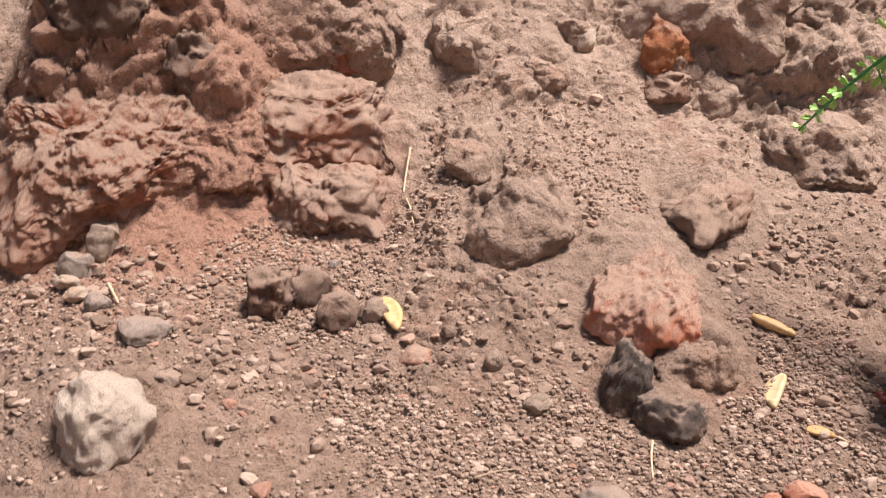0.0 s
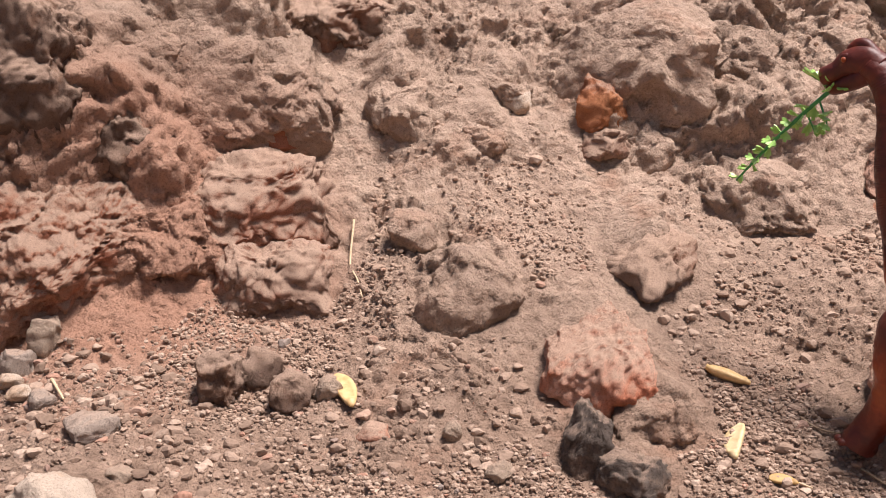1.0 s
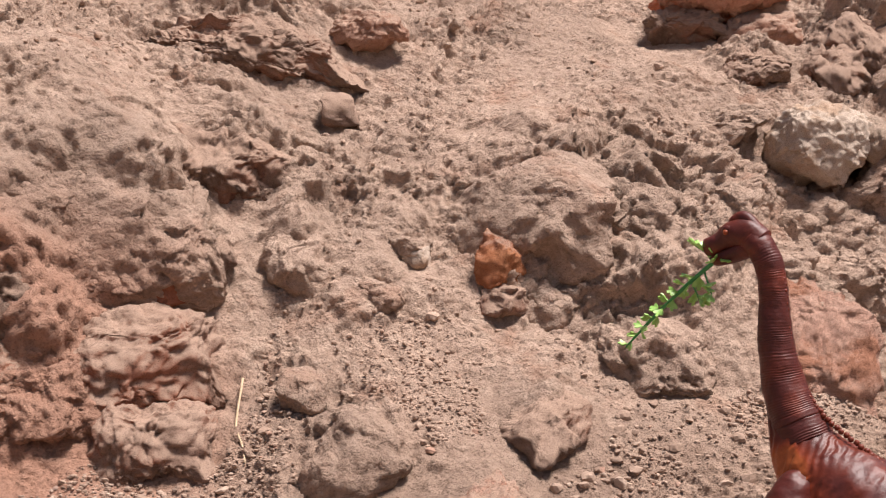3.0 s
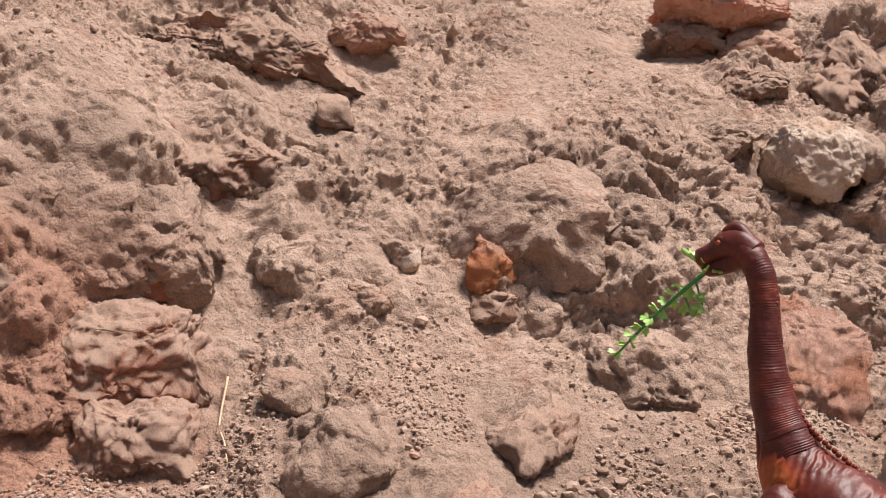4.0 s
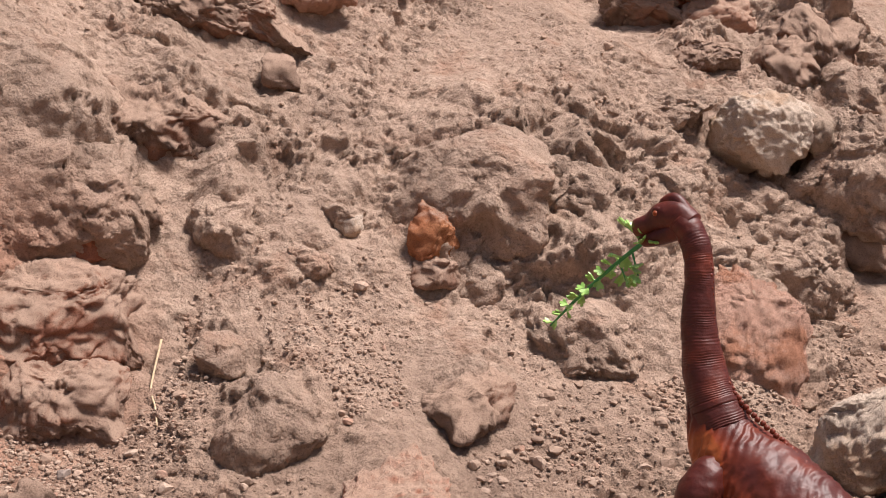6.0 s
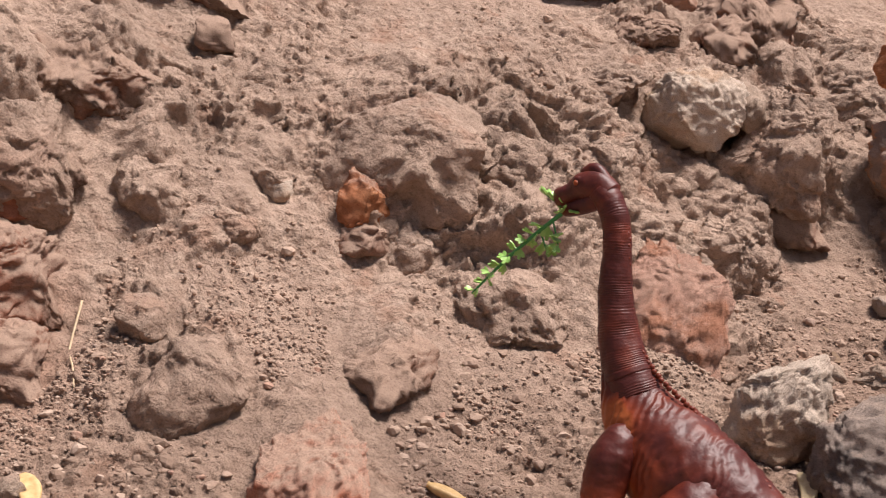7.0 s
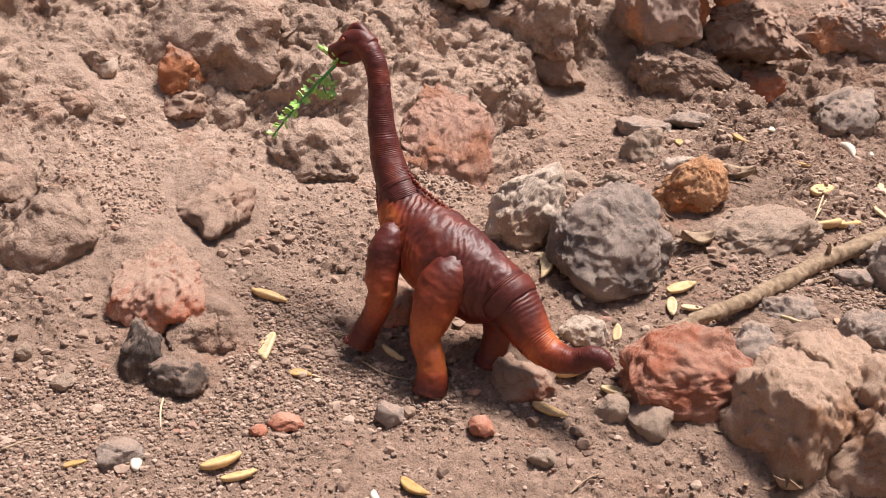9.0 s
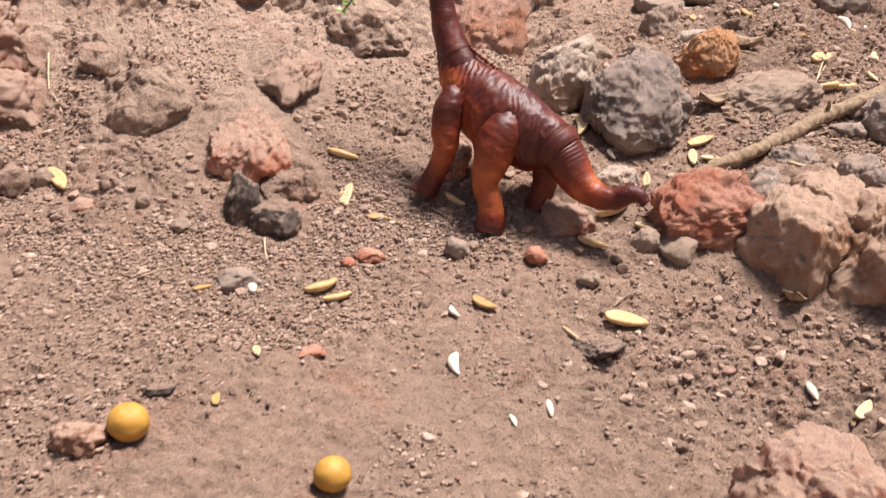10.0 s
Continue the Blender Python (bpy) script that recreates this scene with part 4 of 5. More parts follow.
scatter("clods", 420, 0.005, 0.014, 3, 8, clod_weight, "crumbly dusty soil clods set in the bank", SOIL, 2.6, -0.22)
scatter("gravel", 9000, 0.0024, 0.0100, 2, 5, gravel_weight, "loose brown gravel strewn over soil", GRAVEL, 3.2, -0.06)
def grit_weight(x, y):
    foot = np.clip(1.15 - land(x, y) * 7, 0.03, 1)
    right = 0.8 * np.exp(-((x - 0.13) ** 2 / 0.016 + (y - 0.25) ** 2 / 0.012))
    middle = 0.7 * np.exp(-((x + 0.07) ** 2 / 0.010 + (y - 0.13) ** 2 / 0.010))
    return np.clip(patchy(x, y, 81) * 1.6 - 0.2, 0.06, 1) * np.clip(foot + right + middle, 0, 1) * np.clip((y + 0.22) / 0.14, 0.3, 1)


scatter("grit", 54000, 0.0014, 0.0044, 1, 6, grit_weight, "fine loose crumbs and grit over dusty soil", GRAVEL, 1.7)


# ---- dry leaf litter: small thin curled flakes among the rubble ----
def litter(count, seed):
    rng = random.Random(seed)
    verts, faces = [], []
    while len(faces) < count * 12:
        x, y = rng.gauss(0.27, 0.09), rng.gauss(0.10, 0.10)
        if not (0.10 < x < 0.42 and -0.20 < y < 0.34):
            continue
        n = len(verts)
        size, slim, curl = rng.uniform(0.004, 0.012), rng.uniform(0.12, 0.4), rng.uniform(-0.3, 0.5)
        turn = Euler((rng.uniform(-0.6, 0.6), rng.uniform(-0.5, 0.5), rng.uniform(0, 6.28))).to_matrix()
        foot = Vector((x, y, ground_at(x, y) + 0.0012))
        for side in (0.00025, -0.00025):
            for i in range(4):
                u = i / 3
                wide = size * slim * (0.35 + math.sin(math.pi * u) * 0.65)
                for q in (-1, 1):
                    verts.append(foot + turn @ Vector(((u - 0.5) * size, q * wide / 2, side + curl * size * (2 * u - 1) ** 2 * 0.4)))
        for i in range(3):
            a = n + 2 * i
            faces += [(a, a + 1, a + 3, a + 2), (a + 8, a + 10, a + 11, a + 9), (a, a + 2, a + 10, a + 8), (a + 1, a + 9, a + 11, a + 3)]
    return tagged(mesh_object("leaf_litter", verts, faces, LITTER, None, False), "small brown dry leaf flakes among rubble", "leaf litter", kind="stuff")


litter(520, 9)


# ---- husks and seeds ----
def husk(a, b, tone, seed):
    """A dry husk: a curved, hollowed half shell that tapers to a tip."""
    rng = random.Random(seed)
    a3 = Vector((*a, ground_at(*a)))
    b3 = Vector((*b, ground_at(*b)))
    length = (b3 - a3).length
    bend, fat = rng.uniform(-0.16, 0.16) * length, length * rng.uniform(0.21, 0.27)
    if tone == "white":
        fat = length * 0.22
    verts, faces = [], []
    n, m = 18, 12
    for i in range(n + 1):
        u = i / n
        r = fat * max(0.04, math.sin(math.pi * min(1, u * 0.93 + 0.05)) ** 0.55) * (1 - 0.35 * u)
        for j in range(m):
            t = 2 * math.pi * j / m
            y, z = r * math.cos(t), r * 0.75 * math.sin(t)
            if tone != "white" and z > 0 and 0.05 < u < 0.8:
                z *= 0.25 if abs(y) < 0.72 * r else 0.9
            verts.append(((u - 0.5) * length, y + bend * (1 - (2 * u - 1) ** 2), z))
    for i in range(n):
        for j in range(m):
            j2 = (j + 1) % m
            faces.append((i * m + j, (i + 1) * m + j, (i + 1) * m + j2, i * m + j2))
    faces += [tuple(range(m)), tuple(n * m + j for j in range(m - 1, -1, -1))]
    word = {"yellow": "yellow dry husk lying on soil", "cream": "cream dry husk lying on soil", "white": "small white seed lying on soil", "ochre": "ochre dry husk lying on soil"}[tone]
    ob = mesh_object("seed" if tone == "white" else "husk", verts, faces, HUSK[tone])
    mid = (a3 + b3) / 2
    mid.z = max(mid.z, ground_at(mid.x, mid.y)) + fat * 0.45
    d = b3 - a3
    ob.matrix_world = Matrix.Translation(mid) @ d.to_track_quat("X", "Z").to_matrix().to_4x4() @ pose(0, 0, 0, rng.uniform(-35, 35), 0, 0)
    return tagged(ob, word, "seed" if tone == "white" else "husk", group="husks on the soil")


husk((-0.116, 0.062), (-0.094, 0.059), "yellow", 0)
husk((-0.097, 0.030), (-0.098, 0.011), "cream", 1)
husk((-0.031, 0.032), (-0.018, 0.022), "cream", 2)
husk((-0.114, -0.071), (-0.097, -0.055), "yellow", 3)
husk((-0.103, -0.075), (-0.087, -0.063), "yellow", 4)
husk((-0.144, -0.083), (-0.146, -0.067), "white", 5)
husk((-0.177, -0.092), (-0.168, -0.084), "ochre", 6)
husk((0.057, -0.000), (0.076, -0.006), "yellow", 7)
husk((0.072, 0.020), (0.094, 0.031), "yellow", 8)
husk((0.109, 0.052), (0.111, 0.066), "cream", 9)
husk((0.097, 0.017), (0.115, 0.010), "cream", 10)
husk((0.145, 0.092), (0.164, 0.097), "yellow", 11)
husk((0.147, 0.087), (0.146, 0.073), "cream", 12)
husk((0.152, 0.080), (0.165, 0.078), "cream", 13)
husk((0.066, 0.051), (0.074, 0.048), "cream", 14)
husk((0.066, 0.114), (0.065, 0.092), "cream", 15)
husk((0.240, 0.184), (0.252, 0.173), "cream", 16)
husk((0.270, 0.220), (0.290, 0.235), "yellow", 17)
husk((0.261, 0.177), (0.283, 0.193), "yellow", 18)
husk((0.279, 0.188), (0.301, 0.203), "yellow", 19)
husk((0.177, 0.277), (0.179, 0.264), "yellow", 20)
husk((0.227, 0.295), (0.238, 0.287), "ochre", 21)
husk((0.263, 0.321), (0.258, 0.307), "white", 22)
husk((0.331, 0.355), (0.337, 0.339), "white", 23)
husk((0.157, 0.059), (0.173, 0.054), "cream", 24)
husk((0.170, 0.050), (0.170, 0.035), "cream", 25)
husk((0.209, 0.060), (0.220, 0.052), "cream", 26)
husk((-0.083, 0.007), (-0.070, 0.007), "ochre", 27)
husk((-0.012, -0.059), (0.003, -0.070), "ochre", 28)
husk((0.068, -0.068), (0.095, -0.061), "yellow", 29)
husk((0.042, -0.078), (0.050, -0.086), "cream", 30)
husk((-0.026, -0.068), (-0.020, -0.077), "white", 31)
husk((-0.022, -0.110), (-0.020, -0.127), "white", 32)
husk((-0.130, -0.146), (-0.126, -0.156), "cream", 33)
husk((0.029, -0.134), (0.031, -0.144), "white", 34)
husk((0.185, -0.087), (0.188, -0.099), "white", 35)
husk((0.204, -0.120), (0.215, -0.108), "cream", 36)
husk((-0.136, -0.211), (-0.137, -0.199), "ochre", 37)
husk((-0.290, -0.011), (-0.274, -0.029), "yellow", 38)
husk((0.322, 0.237), (0.325, 0.222), "cream", 41)
husk((0.008, -0.151), (0.011, -0.159), "white", 42)
husk((0.087, 0.085), (0.090, 0.074), "white", 43)
husk((0.342, 0.368), (0.339, 0.356), "white", 44)
husk((0.362, 0.372), (0.361, 0.361), "white", 45)
husk((0.248, 0.018), (0.254, 0.014), "white", 46)
husk((0.339, 0.279), (0.339, 0.265), "cream", 47)
husk((0.271, 0.269), (0.286, 0.274), "ochre", 48)


# ---- twigs and straws ----
def twig(points, radius, tone, seed):
    rng = random.Random(seed)
    path = [(x, y, ground_at(x, y) + radius * 1.5) for x, y in points]
    if len(path) == 2:
        a, b = path
        path = [a, ((a[0] + b[0]) / 2 + rng.uniform(-1, 1) * 0.001, (a[1] + b[1]) / 2, (a[2] + b[2]) / 2 + 0.001), b]
    v, fc, _ = sweep(path, [radius * (1 - 0.5 * k / len(path)) for k in range(len(path))], 7, 6)
    ob = mesh_object("straw" if tone == "straw" else "twig", v, fc, TWIG[tone])
    return tagged(ob, "thin pale dry straw on the soil" if tone == "straw" else "thin brown dry twig on the soil", "twig")


twig([(-0.323, 0.090), (-0.319, 0.074), (-0.315, 0.066), (-0.307, 0.056), (-0.300, 0.046)], 0.0007, "straw", 0)
twig([(-0.146, -0.029), (-0.141, -0.050)], 0.0007, "straw", 1)
twig([(-0.043, 0.023), (-0.029, 0.015), (-0.010, 0.010)], 0.0006, "bark", 2)
twig([(-0.426, -0.057), (-0.408, -0.071)], 0.0009, "straw", 3)
twig([(0.263, 0.189), (0.283, 0.224), (0.289, 0.239)], 0.0005, "straw", 4)
twig([(-0.070, 0.047), (-0.061, 0.041), (-0.046, 0.041)], 0.0006, "bark", 5)
twig([(-0.081, 0.007), (-0.064, 0.008)], 0.0006, "straw", 6)
twig([(0.148, 0.055), (0.167, 0.057), (0.190, 0.054)], 0.0008, "bark", 8)
twig([(-0.209, -0.089), (-0.203, -0.079), (-0.196, -0.072)], 0.0007, "bark", 9)
twig([(0.074, -0.054), (0.084, -0.044), (0.094, -0.034)], 0.0006, "bark", 10)
twig([(0.266, 0.194), (0.283, 0.230)], 0.0008, "straw", 11)
twig([(0.204, 0.216), (0.225, 0.209)], 0.0008, "bark", 12)
twig([(0.265, 0.230), (0.281, 0.215)], 0.0008, "straw", 13)
twig([(0.155, 0.057), (0.174, 0.055)], 0.0008, "straw", 14)
twig([(0.238, 0.249), (0.251, 0.231)], 0.0008, "bark", 15)
twig([(0.160, 0.108), (0.175, 0.114)], 0.0008, "bark", 16)
twig([(0.363, 0.410), (0.378, 0.392)], 0.0008, "straw", 17)
twig([(0.184, -0.030), (0.194, -0.022)], 0.0008, "bark", 18)

# ---- the stick ----
stick_path = [(0.141, 0.035, 0.025), (0.196, 0.078, 0.039), (0.250, 0.121, 0.052), (0.306, 0.165, 0.066), (0.362, 0.210, 0.080)]
stick_pts = [(x, y + 0.0015 * (-1) ** k, z + 0.0008 * (-1) ** k) for k, (x, y, z) in enumerate(stick_path)]
v, fc, u = sweep(stick_pts, [0.0042, 0.0050, 0.0055, 0.0060, 0.0062], 24, 60)
c = np.array(v)
v = c + (np.stack([vnoise(c * 90, 3), vnoise(c * 90, 4), vnoise(c * 90, 5)], -1) * 0.0012) + np.stack([vnoise(c * 320, 6), vnoise(c * 320, 7), vnoise(c * 320, 8)], -1) * 0.0006
stick = mesh_object("stick", v, fc, STICK)
tagged(stick, "dry brown wooden stick lying over rubble", "stick")
for k, (t0, away, length) in enumerate(((2.05, (0.1, -0.4, 0.9), 0.014), (2.2, (-0.5, 0.2, 0.8), 0.010), (0.03, (-0.9, -0.3, 0.2), 0.012))):
    i = int(t0)
    p = Vector(stick_pts[i]).lerp(Vector(stick_pts[i + 1]), t0 - i)
    d = Vector(away).normalized()
    sv, sf, _ = sweep([p, p + d * length * 0.5 + Vector((0.001, 0, 0.001)), p + d * length], [0.0022, 0.0016, 0.0006], 8, 4)
    mesh_object("stub", sv, sf, STICK, stick)


# ---- a dry curled leaf holding seeds ----
def dry_leaf(x, y, length, turn):
    n, m, verts, faces = 16, 10, [], []
    for i in range(n + 1):
        u = i / n
        wide = 0.36 * length * math.sin(math.pi * min(max(u, 0.02), 0.98)) ** 0.7
        for j in range(m + 1):
            q = 2 * j / m - 1
            verts.append(((u - 0.5) * length, q * wide, 0.22 * length * (abs(q) ** 1.8 * 0.8 + (2 * u - 1) ** 2 * 0.7) + 0.0006 * math.sin(9 * u + 5 * q)))
    k = len(verts)
    verts += [(a, b, c - 0.0007) for a, b, c in verts]
    for i in range(n):
        for j in range(m):
            a, b, c, d = i * (m + 1) + j, (i + 1) * (m + 1) + j, (i + 1) * (m + 1) + j + 1, i * (m + 1) + j + 1
            faces += [(a, b, c, d), (k + d, k + c, k + b, k + a)]
    for i in range(n):
        for j in (0, m):
            a, b = i * (m + 1) + j, (i + 1) * (m + 1) + j
            faces.append((a, b, k + b, k + a))
    leaf = mesh_object("dry_leaf", verts, faces, TWIG["bark"])
    leaf.matrix_world = pose(x, y, ground_at(x, y) + 0.002, 14, 6, turn)
    return tagged(leaf, "curled brown dry leaf lying in the rubble", "leaf")


dry_leaf(0.170, 0.136, 0.026, 20)
dry_leaf(0.214, 0.227, 0.030, -15)
dry_leaf(0.190, -0.034, 0.022, 70)


# ---- yellow fruits ----
def fruit(x, y, radius, seed):
    v, fc = SPHERES[4]
    p = v * radius * (1 + 0.03 * fbm(v * 2 + seed, 3, seed))[:, None] * np.array([1.04, 1, 0.96])
    dimple = np.exp(-((v[:, 0] + 0.2) ** 2 + (v[:, 2] - 0.8) ** 2 + (v[:, 1] + 0.4) ** 2) / 0.03)
    p = p * (1 - 0.10 * dimple)[:, None]
    ob = mesh_object("fruit", p, fc, FRUIT)
    ob.matrix_world = pose(x, y, ground_at(x, y) + radius * 0.8, 0, 0, 40 * seed)
    return tagged(ob, "round yellow wrinkled fruit on the soil", "fruit", group="fruits on the soil")


fruit(-0.169, -0.240, 0.0094, 1)
fruit(-0.074, -0.250, 0.0087, 2)


# ---- the toy dinosaur: one mesh of moulded parts ----
TOY_AT, TOY_AHEAD, TOY_LEFT = np.array((0.0, 0.03, 0.0)), np.array((-0.884, 0.468, 0.0)), np.array((-0.468, -0.884, 0.0))


def toy_place(p):
    p = np.asarray(p, float)
    return TOY_AT + p[..., 0:1] * TOY_AHEAD + p[..., 1:2] * TOY_LEFT + p[..., 2:3] * np.array((0, 0, 1.0))


toy_v, toy_f, toy_p, toy_n = [], [], [], 0


def toy_add(v, f, pigment):
    """Moulded pieces in the toy's own axes: ahead, to its left, up."""
    global toy_n
    toy_v.append(np.array(v))
    toy_f.extend(tuple(i + toy_n for i in fc) for fc in f)
    toy_p.append(np.array(pigment))
    toy_n += len(v)


def toy_tube(path, radii, pigment, sides=36, steps=24, ridges=None, wide=1.0, crumple=0.0005):
    v, f, u = sweep(path, radii, sides, steps, ridges)
    v = np.array(v)
    if wide != 1.0:
        mid = np.mean([q[1] for q in path])
        v[:, 1] = mid + (v[:, 1] - mid) * wide
    v = v + crumple * np.stack([fbm(v * 150, 3, 4), fbm(v * 150, 3, 5), fbm(v * 150, 3, 6)], -1)
    toy_add(v, f, np.clip(pigment(v, u) + 0.25 * fbm(v * 90, 3, 8), 0, 1))


def soft_step(x, a, b):
    return np.clip((x - a) / (b - a), 0, 1)


# torso, with creases running down the flanks
v, f, u = sweep([(0.0285, 0, 0.119), (0.0255, 0, 0.110), (0.0205, 0, 0.099), (0.009, 0, 0.085), (-0.010, 0, 0.070), (-0.030, 0, 0.059), (-0.047, 0, 0.053), (-0.056, 0, 0.049)],
                [0.0098, 0.0125, 0.0165, 0.0235, 0.0265, 0.0240, 0.0180, 0.0125], 96, 40)
v = np.array(v)
v[:, 1] *= 0.86
crease = np.sin(v[:, 0] * 1300 + 9 * fbm(v * 40, 3, 2) + v[:, 2] * 420) * soft_step(fbm(v * 55, 2, 12), -0.5, 0.5)
v[:, 1] += np.sign(v[:, 1]) * 0.00040 * crease
v[:, 2] += 0.00022 * crease
v = v + 0.0007 * np.stack([fbm(v * 110, 3, 14), fbm(v * 110, 3, 15), fbm(v * 110, 3, 16)], -1)
flank = soft_step(v[:, 0], -0.045, 0.02) * (1 - soft_step(v[:, 2] - 0.5 * v[:, 0], 0.075, 0.098)) * 0.75
shoulder = np.exp(-((v[:, 0] - 0.021) ** 2 + (v[:, 2] - 0.092) ** 2) / 0.00011) * 1.1
toy_add(v, f, np.clip(flank + shoulder + 0.35 * fbm(v * 60, 3, 3) - 0.05, 0, 1))
# neck with fine rings
toy_tube([(0.020, 0, 0.104), (0.0262, 0, 0.116), (0.0305, 0, 0.128), (0.0333, 0, 0.1415), (0.0347, 0, 0.155), (0.0351, 0, 0.1684), (0.0362, 0, 0.180), (0.0398, 0, 0.190), (0.0455, 0, 0.1965)],
         [0.0125, 0.0113, 0.0100, 0.0086, 0.0077, 0.0069, 0.0065, 0.0067, 0.0068], lambda v, u: 0.02 + 0 * u, 44, 64, (80, 0.009), 1.0, 0.00035)
# neck collar seam
toy_tube([(0.0243, 0, 0.1122), (0.0257, 0, 0.1150)], [0.0119, 0.0117], lambda v, u: 0.08 + 0 * u, 40, 4, None, 1.0, 0.0003)
# head, crest and jaw
toy_tube([(0.040, 0, 0.1945), (0.0475, 0, 0.1985), (0.0545, 0, 0.1985), (0.0605, 0, 0.1955), (0.0655, 0, 0.1935), (0.0690, 0, 0.1925), (0.0705, 0, 0.1920)],
         [0.0060, 0.0076, 0.0070, 0.0052, 0.0050, 0.0044, 0.0022], lambda v, u: 0.05 + 0.12 * u, 36, 12, None, 0.9, 0.0004)
toy_tube([(0.043, 0, 0.2010), (0.0485, 0, 0.2060), (0.0535, 0, 0.2050), (0.0575, 0, 0.1995)], [0.0030, 0.0034, 0.0032, 0.0025], lambda v, u: 0.1 + 0 * u, 24, 10, None, 0.9, 0.0003)
toy_tube([(0.047, 0, 0.1925), (0.0555, 0, 0.1890), (0.0625, 0, 0.1868), (0.0665, 0, 0.1868)], [0.0052, 0.0042, 0.0034, 0.0020], lambda v, u: 0.08 + 0 * u, 28, 10, None, 1.0, 0.0003)
for side in (1, -1):
    ev, ef = SPHERES[3]
    toy_add(ev * 0.0014 + np.array((0.0560, 0.0058 * side, 0.1995)), ef, np.full(len(ev), 0.75))
    toy_add(ev * np.array((0.0030, 0.0012, 0.0022)) + np.array((0.0555, 0.0052 * side, 0.2005)), ef, np.full(len(ev), 0.03))
# tail with rings
toy_tube([(-0.044, 0, 0.055), (-0.0545, 0, 0.0455), (-0.067, 0, 0.0285), (-0.078, 0, 0.0212), (-0.090, 0, 0.0197), (-0.100, 0, 0.0232), (-0.1065, 0, 0.0225), (-0.1115, 0, 0.0180)],
         [0.0172, 0.0150, 0.0112, 0.0088, 0.0074, 0.0060, 0.0050, 0.0030], lambda v, u: 0.85 * np.exp(-((u - 0.36) / 0.16) ** 2), 44, 52, (54, 0.013), 1.0, 0.0004)
# the body's rim where the tail plugs in
toy_tube([(-0.0470, 0, 0.0535), (-0.0510, 0, 0.0495), (-0.0532, 0, 0.0472)], [0.0176, 0.0170, 0.0160], lambda v, u: 0.05 + 0 * u, 44, 6, None, 1.0, 0.0003)
# legs: near hind, far hind, near fore, far fore
hind = lambda v, u: 1.0 * soft_step(u, 0.30, 0.58) * (1 - soft_step(u, 0.80, 0.95))
toy_tube([(-0.0265, 0.0085, 0.0765), (-0.0255, 0.0095, 0.0748), (-0.0225, 0.0122, 0.0690), (-0.0170, 0.0182, 0.0585), (-0.0130, 0.0225, 0.045), (-0.0090, 0.0245, 0.030), (-0.0125, 0.0245, 0.016), (-0.0125, 0.0248, 0.0065), (-0.0108, 0.0250, -0.0015)],
         [0.0008, 0.0065, 0.0118, 0.0145, 0.0126, 0.0090, 0.0081, 0.0090, 0.0100], hind, 36, 18, None, 1.0, 0.0007)
toy_tube([(-0.032, -0.010, 0.060), (-0.031, -0.016, 0.050), (-0.034, -0.017, 0.034), (-0.032, -0.017, 0.022), (-0.029, -0.0165, 0.012), (-0.027, -0.016, 0.007)],
         [0.0135, 0.0140, 0.0100, 0.0084, 0.0092, 0.0100], lambda v, u: 0.12 + 0 * u, 36, 18, None, 1.0, 0.0007)
fore = lambda v, u: 0.8 * np.exp(-((u - 0.62) / 0.16) ** 2)
toy_tube([(0.0160, 0.0120, 0.0930), (0.0163, 0.0128, 0.0915), (0.0173, 0.0150, 0.0870), (0.0195, 0.0195, 0.078), (0.0215, 0.0220, 0.065), (0.0215, 0.0228, 0.052), (0.0262, 0.0230, 0.041), (0.0325, 0.0230, 0.031), (0.0385, 0.0232, 0.0215)],
         [0.0008, 0.0050, 0.0085, 0.0104, 0.0098, 0.0085, 0.0073, 0.0070, 0.0086], fore, 36, 18, None, 1.0, 0.0007)
toy_tube([(0.0170, -0.012, 0.086), (0.0180, -0.017, 0.074), (0.0170, -0.019, 0.060), (0.0150, -0.0195, 0.046), (0.0150, -0.0195, 0.034), (0.0160, -0.0195, 0.026)],
         [0.0085, 0.0100, 0.0090, 0.0075, 0.0075, 0.0086], lambda v, u: 0.1 + 0 * u, 36, 18)
# toes
tv, tf = SPHERES[2]
for fx0, fy0, fz0 in ((-0.0108, 0.0250, 0.0005), (0.0385, 0.0232, 0.0225)):
    for k in range(3):
        a = radians(-35 + 50 * k)
        toy_add(tv * np.array((0.0024, 0.0024, 0.0019)) + np.array((fx0 + 0.0080 * math.cos(a), fy0 + 0.0080 * math.sin(a), fz0 + 0.001)), tf, np.full(len(tv), 0.15))
# low bumps along the spine
line = [(0.0270, 0.198), (0.0306, 0.180), (0.0280, 0.155), (0.0240, 0.1350), (0.0120, 0.1163), (-0.0070, 0.1026), (-0.0270, 0.0881), (-0.0460, 0.0738), (-0.0600, 0.0566), (-0.0740, 0.0340)]
line[0] = (0.0400, 0.1985)
fine_line, _, _ = sweep([(a, 0, b) for a, b in line], [1e-4] * len(line), 3, 9)
centres = fine_line.reshape(-1, 3, 3).mean(1)
for k, c in enumerate(centres):
    toy_add(tv * np.array((0.0014, 0.0012, 0.0014)) * (0.75 if c[2] > 0.12 else 1.0) + c + np.array((0, 0.0005 * (-1) ** k, 0)), tf, np.full(len(tv), 0.35))

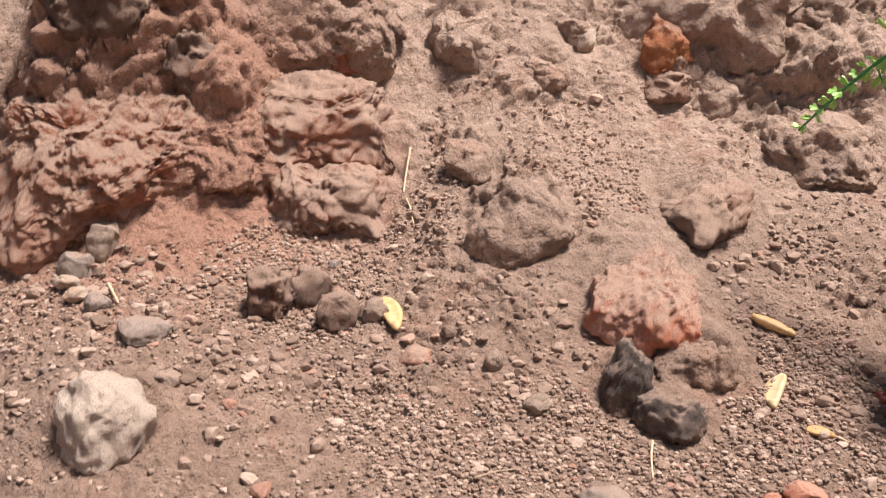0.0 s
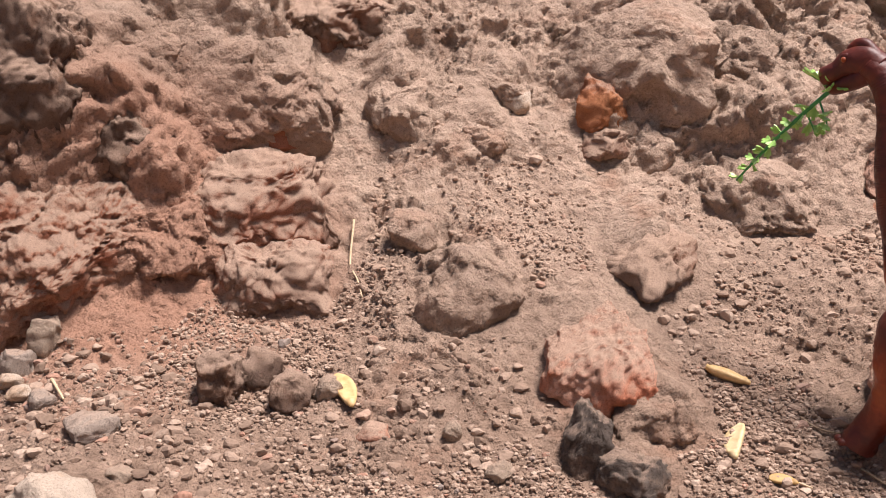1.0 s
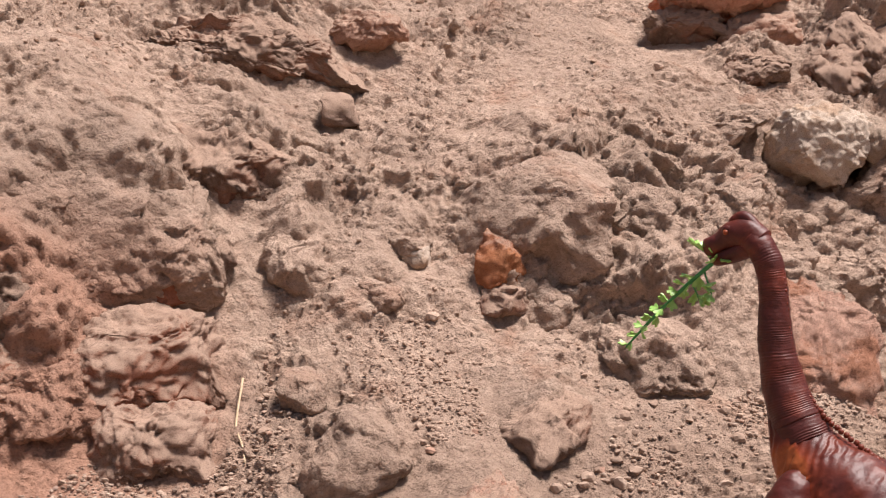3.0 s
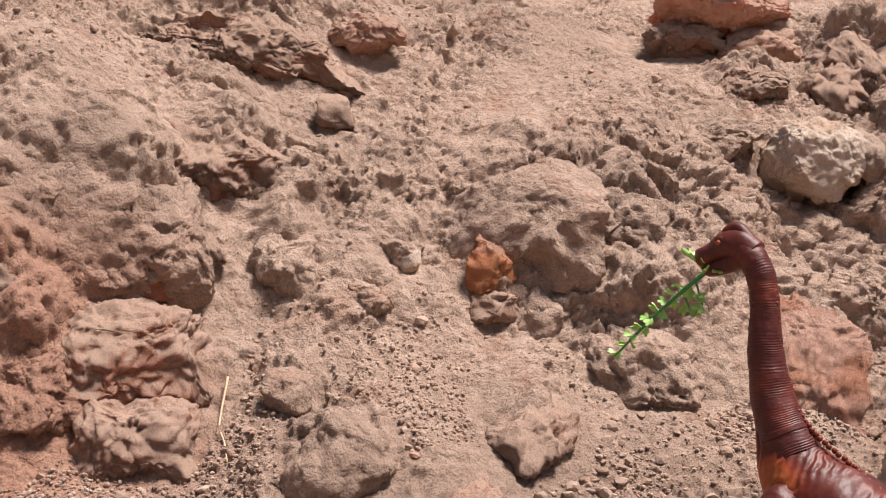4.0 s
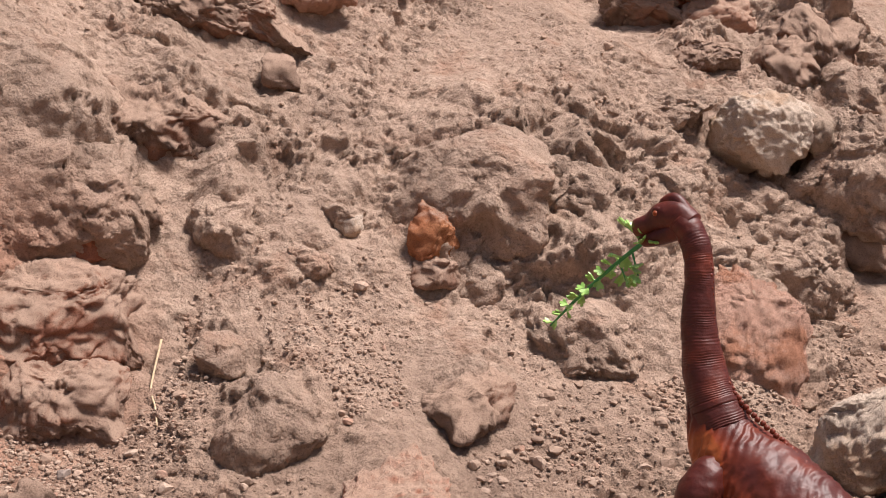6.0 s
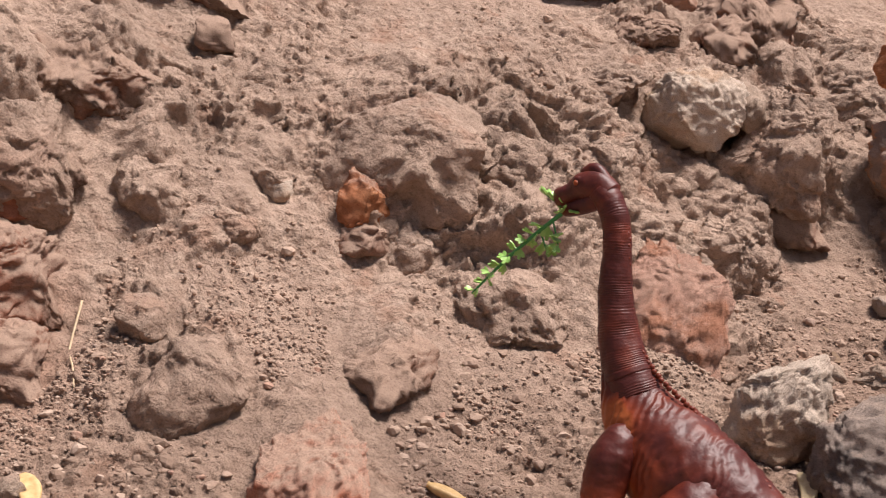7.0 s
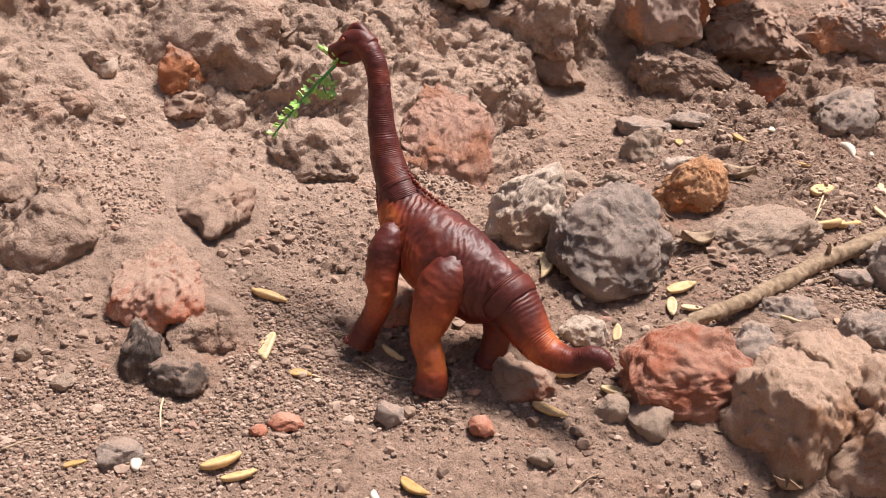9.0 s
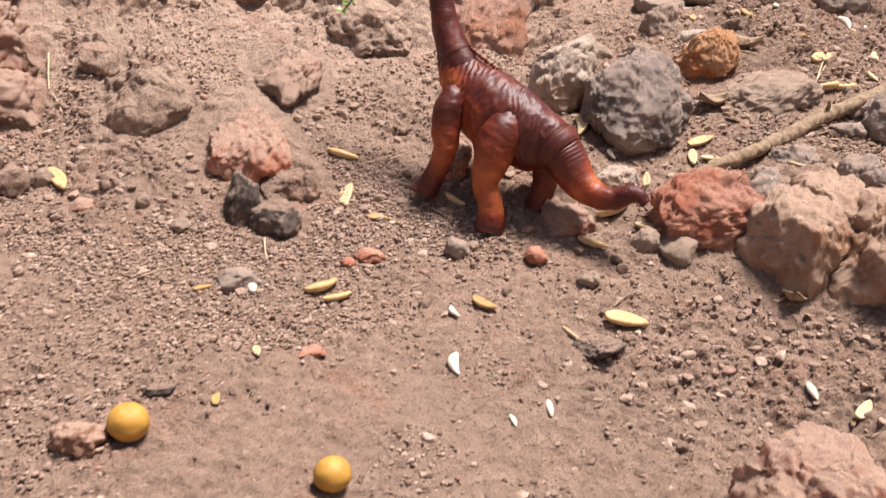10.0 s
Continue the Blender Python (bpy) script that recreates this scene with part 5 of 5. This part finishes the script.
tme = bpy.data.meshes.new("toy_dinosaur")
tme.from_pydata([tuple(q) for q in toy_place(np.concatenate(toy_v))], [], toy_f)
tme.polygons.foreach_set("use_smooth", [True] * len(tme.polygons))
pig = tme.attributes.new("pigment", "FLOAT", "POINT")
pig.data.foreach_set("value", np.concatenate(toy_p).astype(np.float32))
tm, tn, tl, tb = material("toy_plastic")
attr = tn.new("ShaderNodeAttribute")
attr.attribute_name = "pigment"
tgeo = tn.new("ShaderNodeNewGeometry")
tfine = noise_node(tn, tl, tgeo.outputs["Position"], 420, 5, 0.6)
paint = ramp_node(tn, tl, attr.outputs["Fac"], [(0.0, (0.075, 0.0125, 0.008)), (0.3, (0.135, 0.0225, 0.009)), (0.65, (0.25, 0.044, 0.013)), (1.0, (0.38, 0.098, 0.024))])
mottle = ramp_node(tn, tl, tfine, [(0.3, (0.72, 0.7, 0.7)), (0.65, (1.12, 1.1, 1.1))])
tl.new(mix_node(tn, tl, 0.8, paint, mottle, "MULTIPLY"), tb.inputs["Base Color"])
tb.inputs["Roughness"].default_value, tb.inputs["Specular IOR Level"].default_value = 0.48, 0.40
tl.new(bump_node(tn, tl, tfine, 0.35, 0.0008), tb.inputs["Normal"])
tme.materials.append(tm)
tme.update()
tagged(new("toy_dinosaur", tme), "maroon and orange plastic long-necked toy dinosaur standing on soil", "toy")

# ---- the plastic sprig in the toy's mouth ----
mouth = toy_place(np.array((0.0585, 0.0, 0.1905)))
tip = toy_place(np.array((0.1130, 0.0060, 0.1425)))
sprig = new("plastic_sprig")
sprig.location = tuple(mouth)
tagged(sprig, "green plastic leafy sprig held in the toy's mouth", "sprig")


def bend_at(t):
    return mouth + (tip - mouth) * t + np.array((0, 0, 0.006 * t * (1 - t) * 1.5))


v, f, _ = sweep([bend_at(t) - mouth for t in (-0.03, 0.15, 0.35, 0.55, 0.75, 1.0)], [0.0011, 0.0011, 0.0010, 0.0009, 0.0008, 0.0005], 10, 8)
mesh_object("stem", v, f, STEM, sprig)


def leaf_mesh(size):
    """A fan-shaped leaflet of three lobes, with a fold and some thickness."""
    top = [(0, 0), (0.22, -0.10), (0.50, -0.40), (0.78, -0.46), (0.80, -0.22), (0.70, -0.14), (1.0, -0.12), (1.04, 0.10), (0.72, 0.14), (0.82, 0.24), (0.76, 0.46), (0.48, 0.38), (0.2, 0.10)]
    n = len(top)
    v = [(x * size, y * size, 0.16 * size * abs(y) * 2 + 0.10 * size * x * x + h) for h in (0.00035, -0.00035) for x, y in top]
    f = [tuple(range(n)), tuple(range(2 * n - 1, n - 1, -1))] + [(j, n + j, n + (j + 1) % n, (j + 1) % n) for j in range(n)]
    me = bpy.data.meshes.new("leaf")
    me.from_pydata(v, [], f)
    me.materials.append(LEAF)
    return me


leaf_meshes = [leaf_mesh(s) for s in (0.0074, 0.0060, 0.0048)]
rng = random.Random(12)
way = Vector(tip - mouth).normalized()
for k in range(28):
    t = 0.10 + 0.9 * k / 28 if k > 4 else 0.06 + 0.02 * k
    p = Vector(bend_at(t) - mouth)
    spin = k * 2.4 + rng.uniform(-0.4, 0.4)
    side = way.orthogonal().normalized()
    side.rotate(Matrix.Rotation(spin, 3, way))
    out = (side * 0.8 + way * (0.75 if k > 4 else -0.1) + Vector((0, 0, 0.15))).normalized()
    ob = new("leaf", leaf_meshes[0 if t < 0.35 else 1 if t < 0.75 else 2])
    ob.parent = sprig
    ob.matrix_local = Matrix.Translation(p + out * 0.0006) @ out.to_track_quat("X", "Z").to_matrix().to_4x4() @ pose(0, 0, 0, rng.uniform(-60, 60), 0, 0)
# longer side shoots near the mouth
for k, (t, d, length) in enumerate(((0.10, (-0.7, 0.1, 0.5), 0.012), (0.22, (0.25, -0.3, -0.8), 0.013), (0.34, (0.3, -0.2, -0.7), 0.010))):
    p, d = Vector(bend_at(t) - mouth), Vector(d).normalized()
    v, f, _ = sweep([p, p + d * length * 0.5, p + d * length], [0.0006, 0.0005, 0.0004], 6, 4)
    mesh_object("shoot", v, f, STEM, sprig)
    for j in range(4):
        out = d.copy()
        out.rotate(Euler((rng.uniform(-0.8, 0.8), rng.uniform(-0.8, 0.8), rng.uniform(-0.8, 0.8))))
        ob = new("leaf", leaf_meshes[j % 2])
        ob.parent = sprig
        ob.matrix_local = Matrix.Translation(p + d * length * (0.55 + 0.15 * j)) @ out.to_track_quat("X", "Z").to_matrix().to_4x4() @ pose(0, 0, 0, rng.uniform(-60, 60), 0, 0)

# ---- the shrub behind the crest ----
shrub_at = Vector((0.43, 1.05, float(land(0.43, 1.05))))
shrub = new("shrub")
shrub.location = shrub_at
tagged(shrub, "dark green broad-leaved shrub growing behind the crest", "shrub")
rng = random.Random(7)
lv, lf = [], []
for s in range(16):
    az, lean = rng.uniform(0, 6.28), rng.uniform(0.1, 0.7)
    top = Vector((math.cos(az) * lean * 0.4, math.sin(az) * lean * 0.4, rng.uniform(0.22, 0.42)))
    v, f, _ = sweep([(0, 0, -0.03), top * 0.5 + Vector((0, 0, 0.03)), top], [0.006, 0.004, 0.002], 8, 5)
    mesh_object("stem", v, f, WOOD, shrub)
    for j in range(46):
        c = top * rng.uniform(0.15, 1.05) + Vector((rng.gauss(0, 0.04), rng.gauss(0, 0.04), rng.gauss(0, 0.025)))
        q = Euler((rng.uniform(-0.9, 0.9), rng.uniform(-0.9, 0.9), rng.uniform(0, 6.28))).to_matrix()
        size, b = rng.uniform(0.03, 0.055), len(lv)
        for x, y, z in ((0, 0, 0), (0.25, 0.24, 0.05), (0.6, 0.25, 0.04), (1, 0, -0.1), (0.6, -0.25, 0.04), (0.25, -0.24, 0.05), (0.5, 0, -0.03)):
            lv.append(c + q @ Vector((x * size, y * size, z * size)))
        lf += [(b, b + 1, b + 6), (b + 1, b + 2, b + 6), (b + 2, b + 3, b + 6), (b + 3, b + 4, b + 6), (b + 4, b + 5, b + 6), (b + 5, b, b + 6)]
tagged(mesh_object("foliage", lv, lf, SHRUB, shrub), kind="stuff")
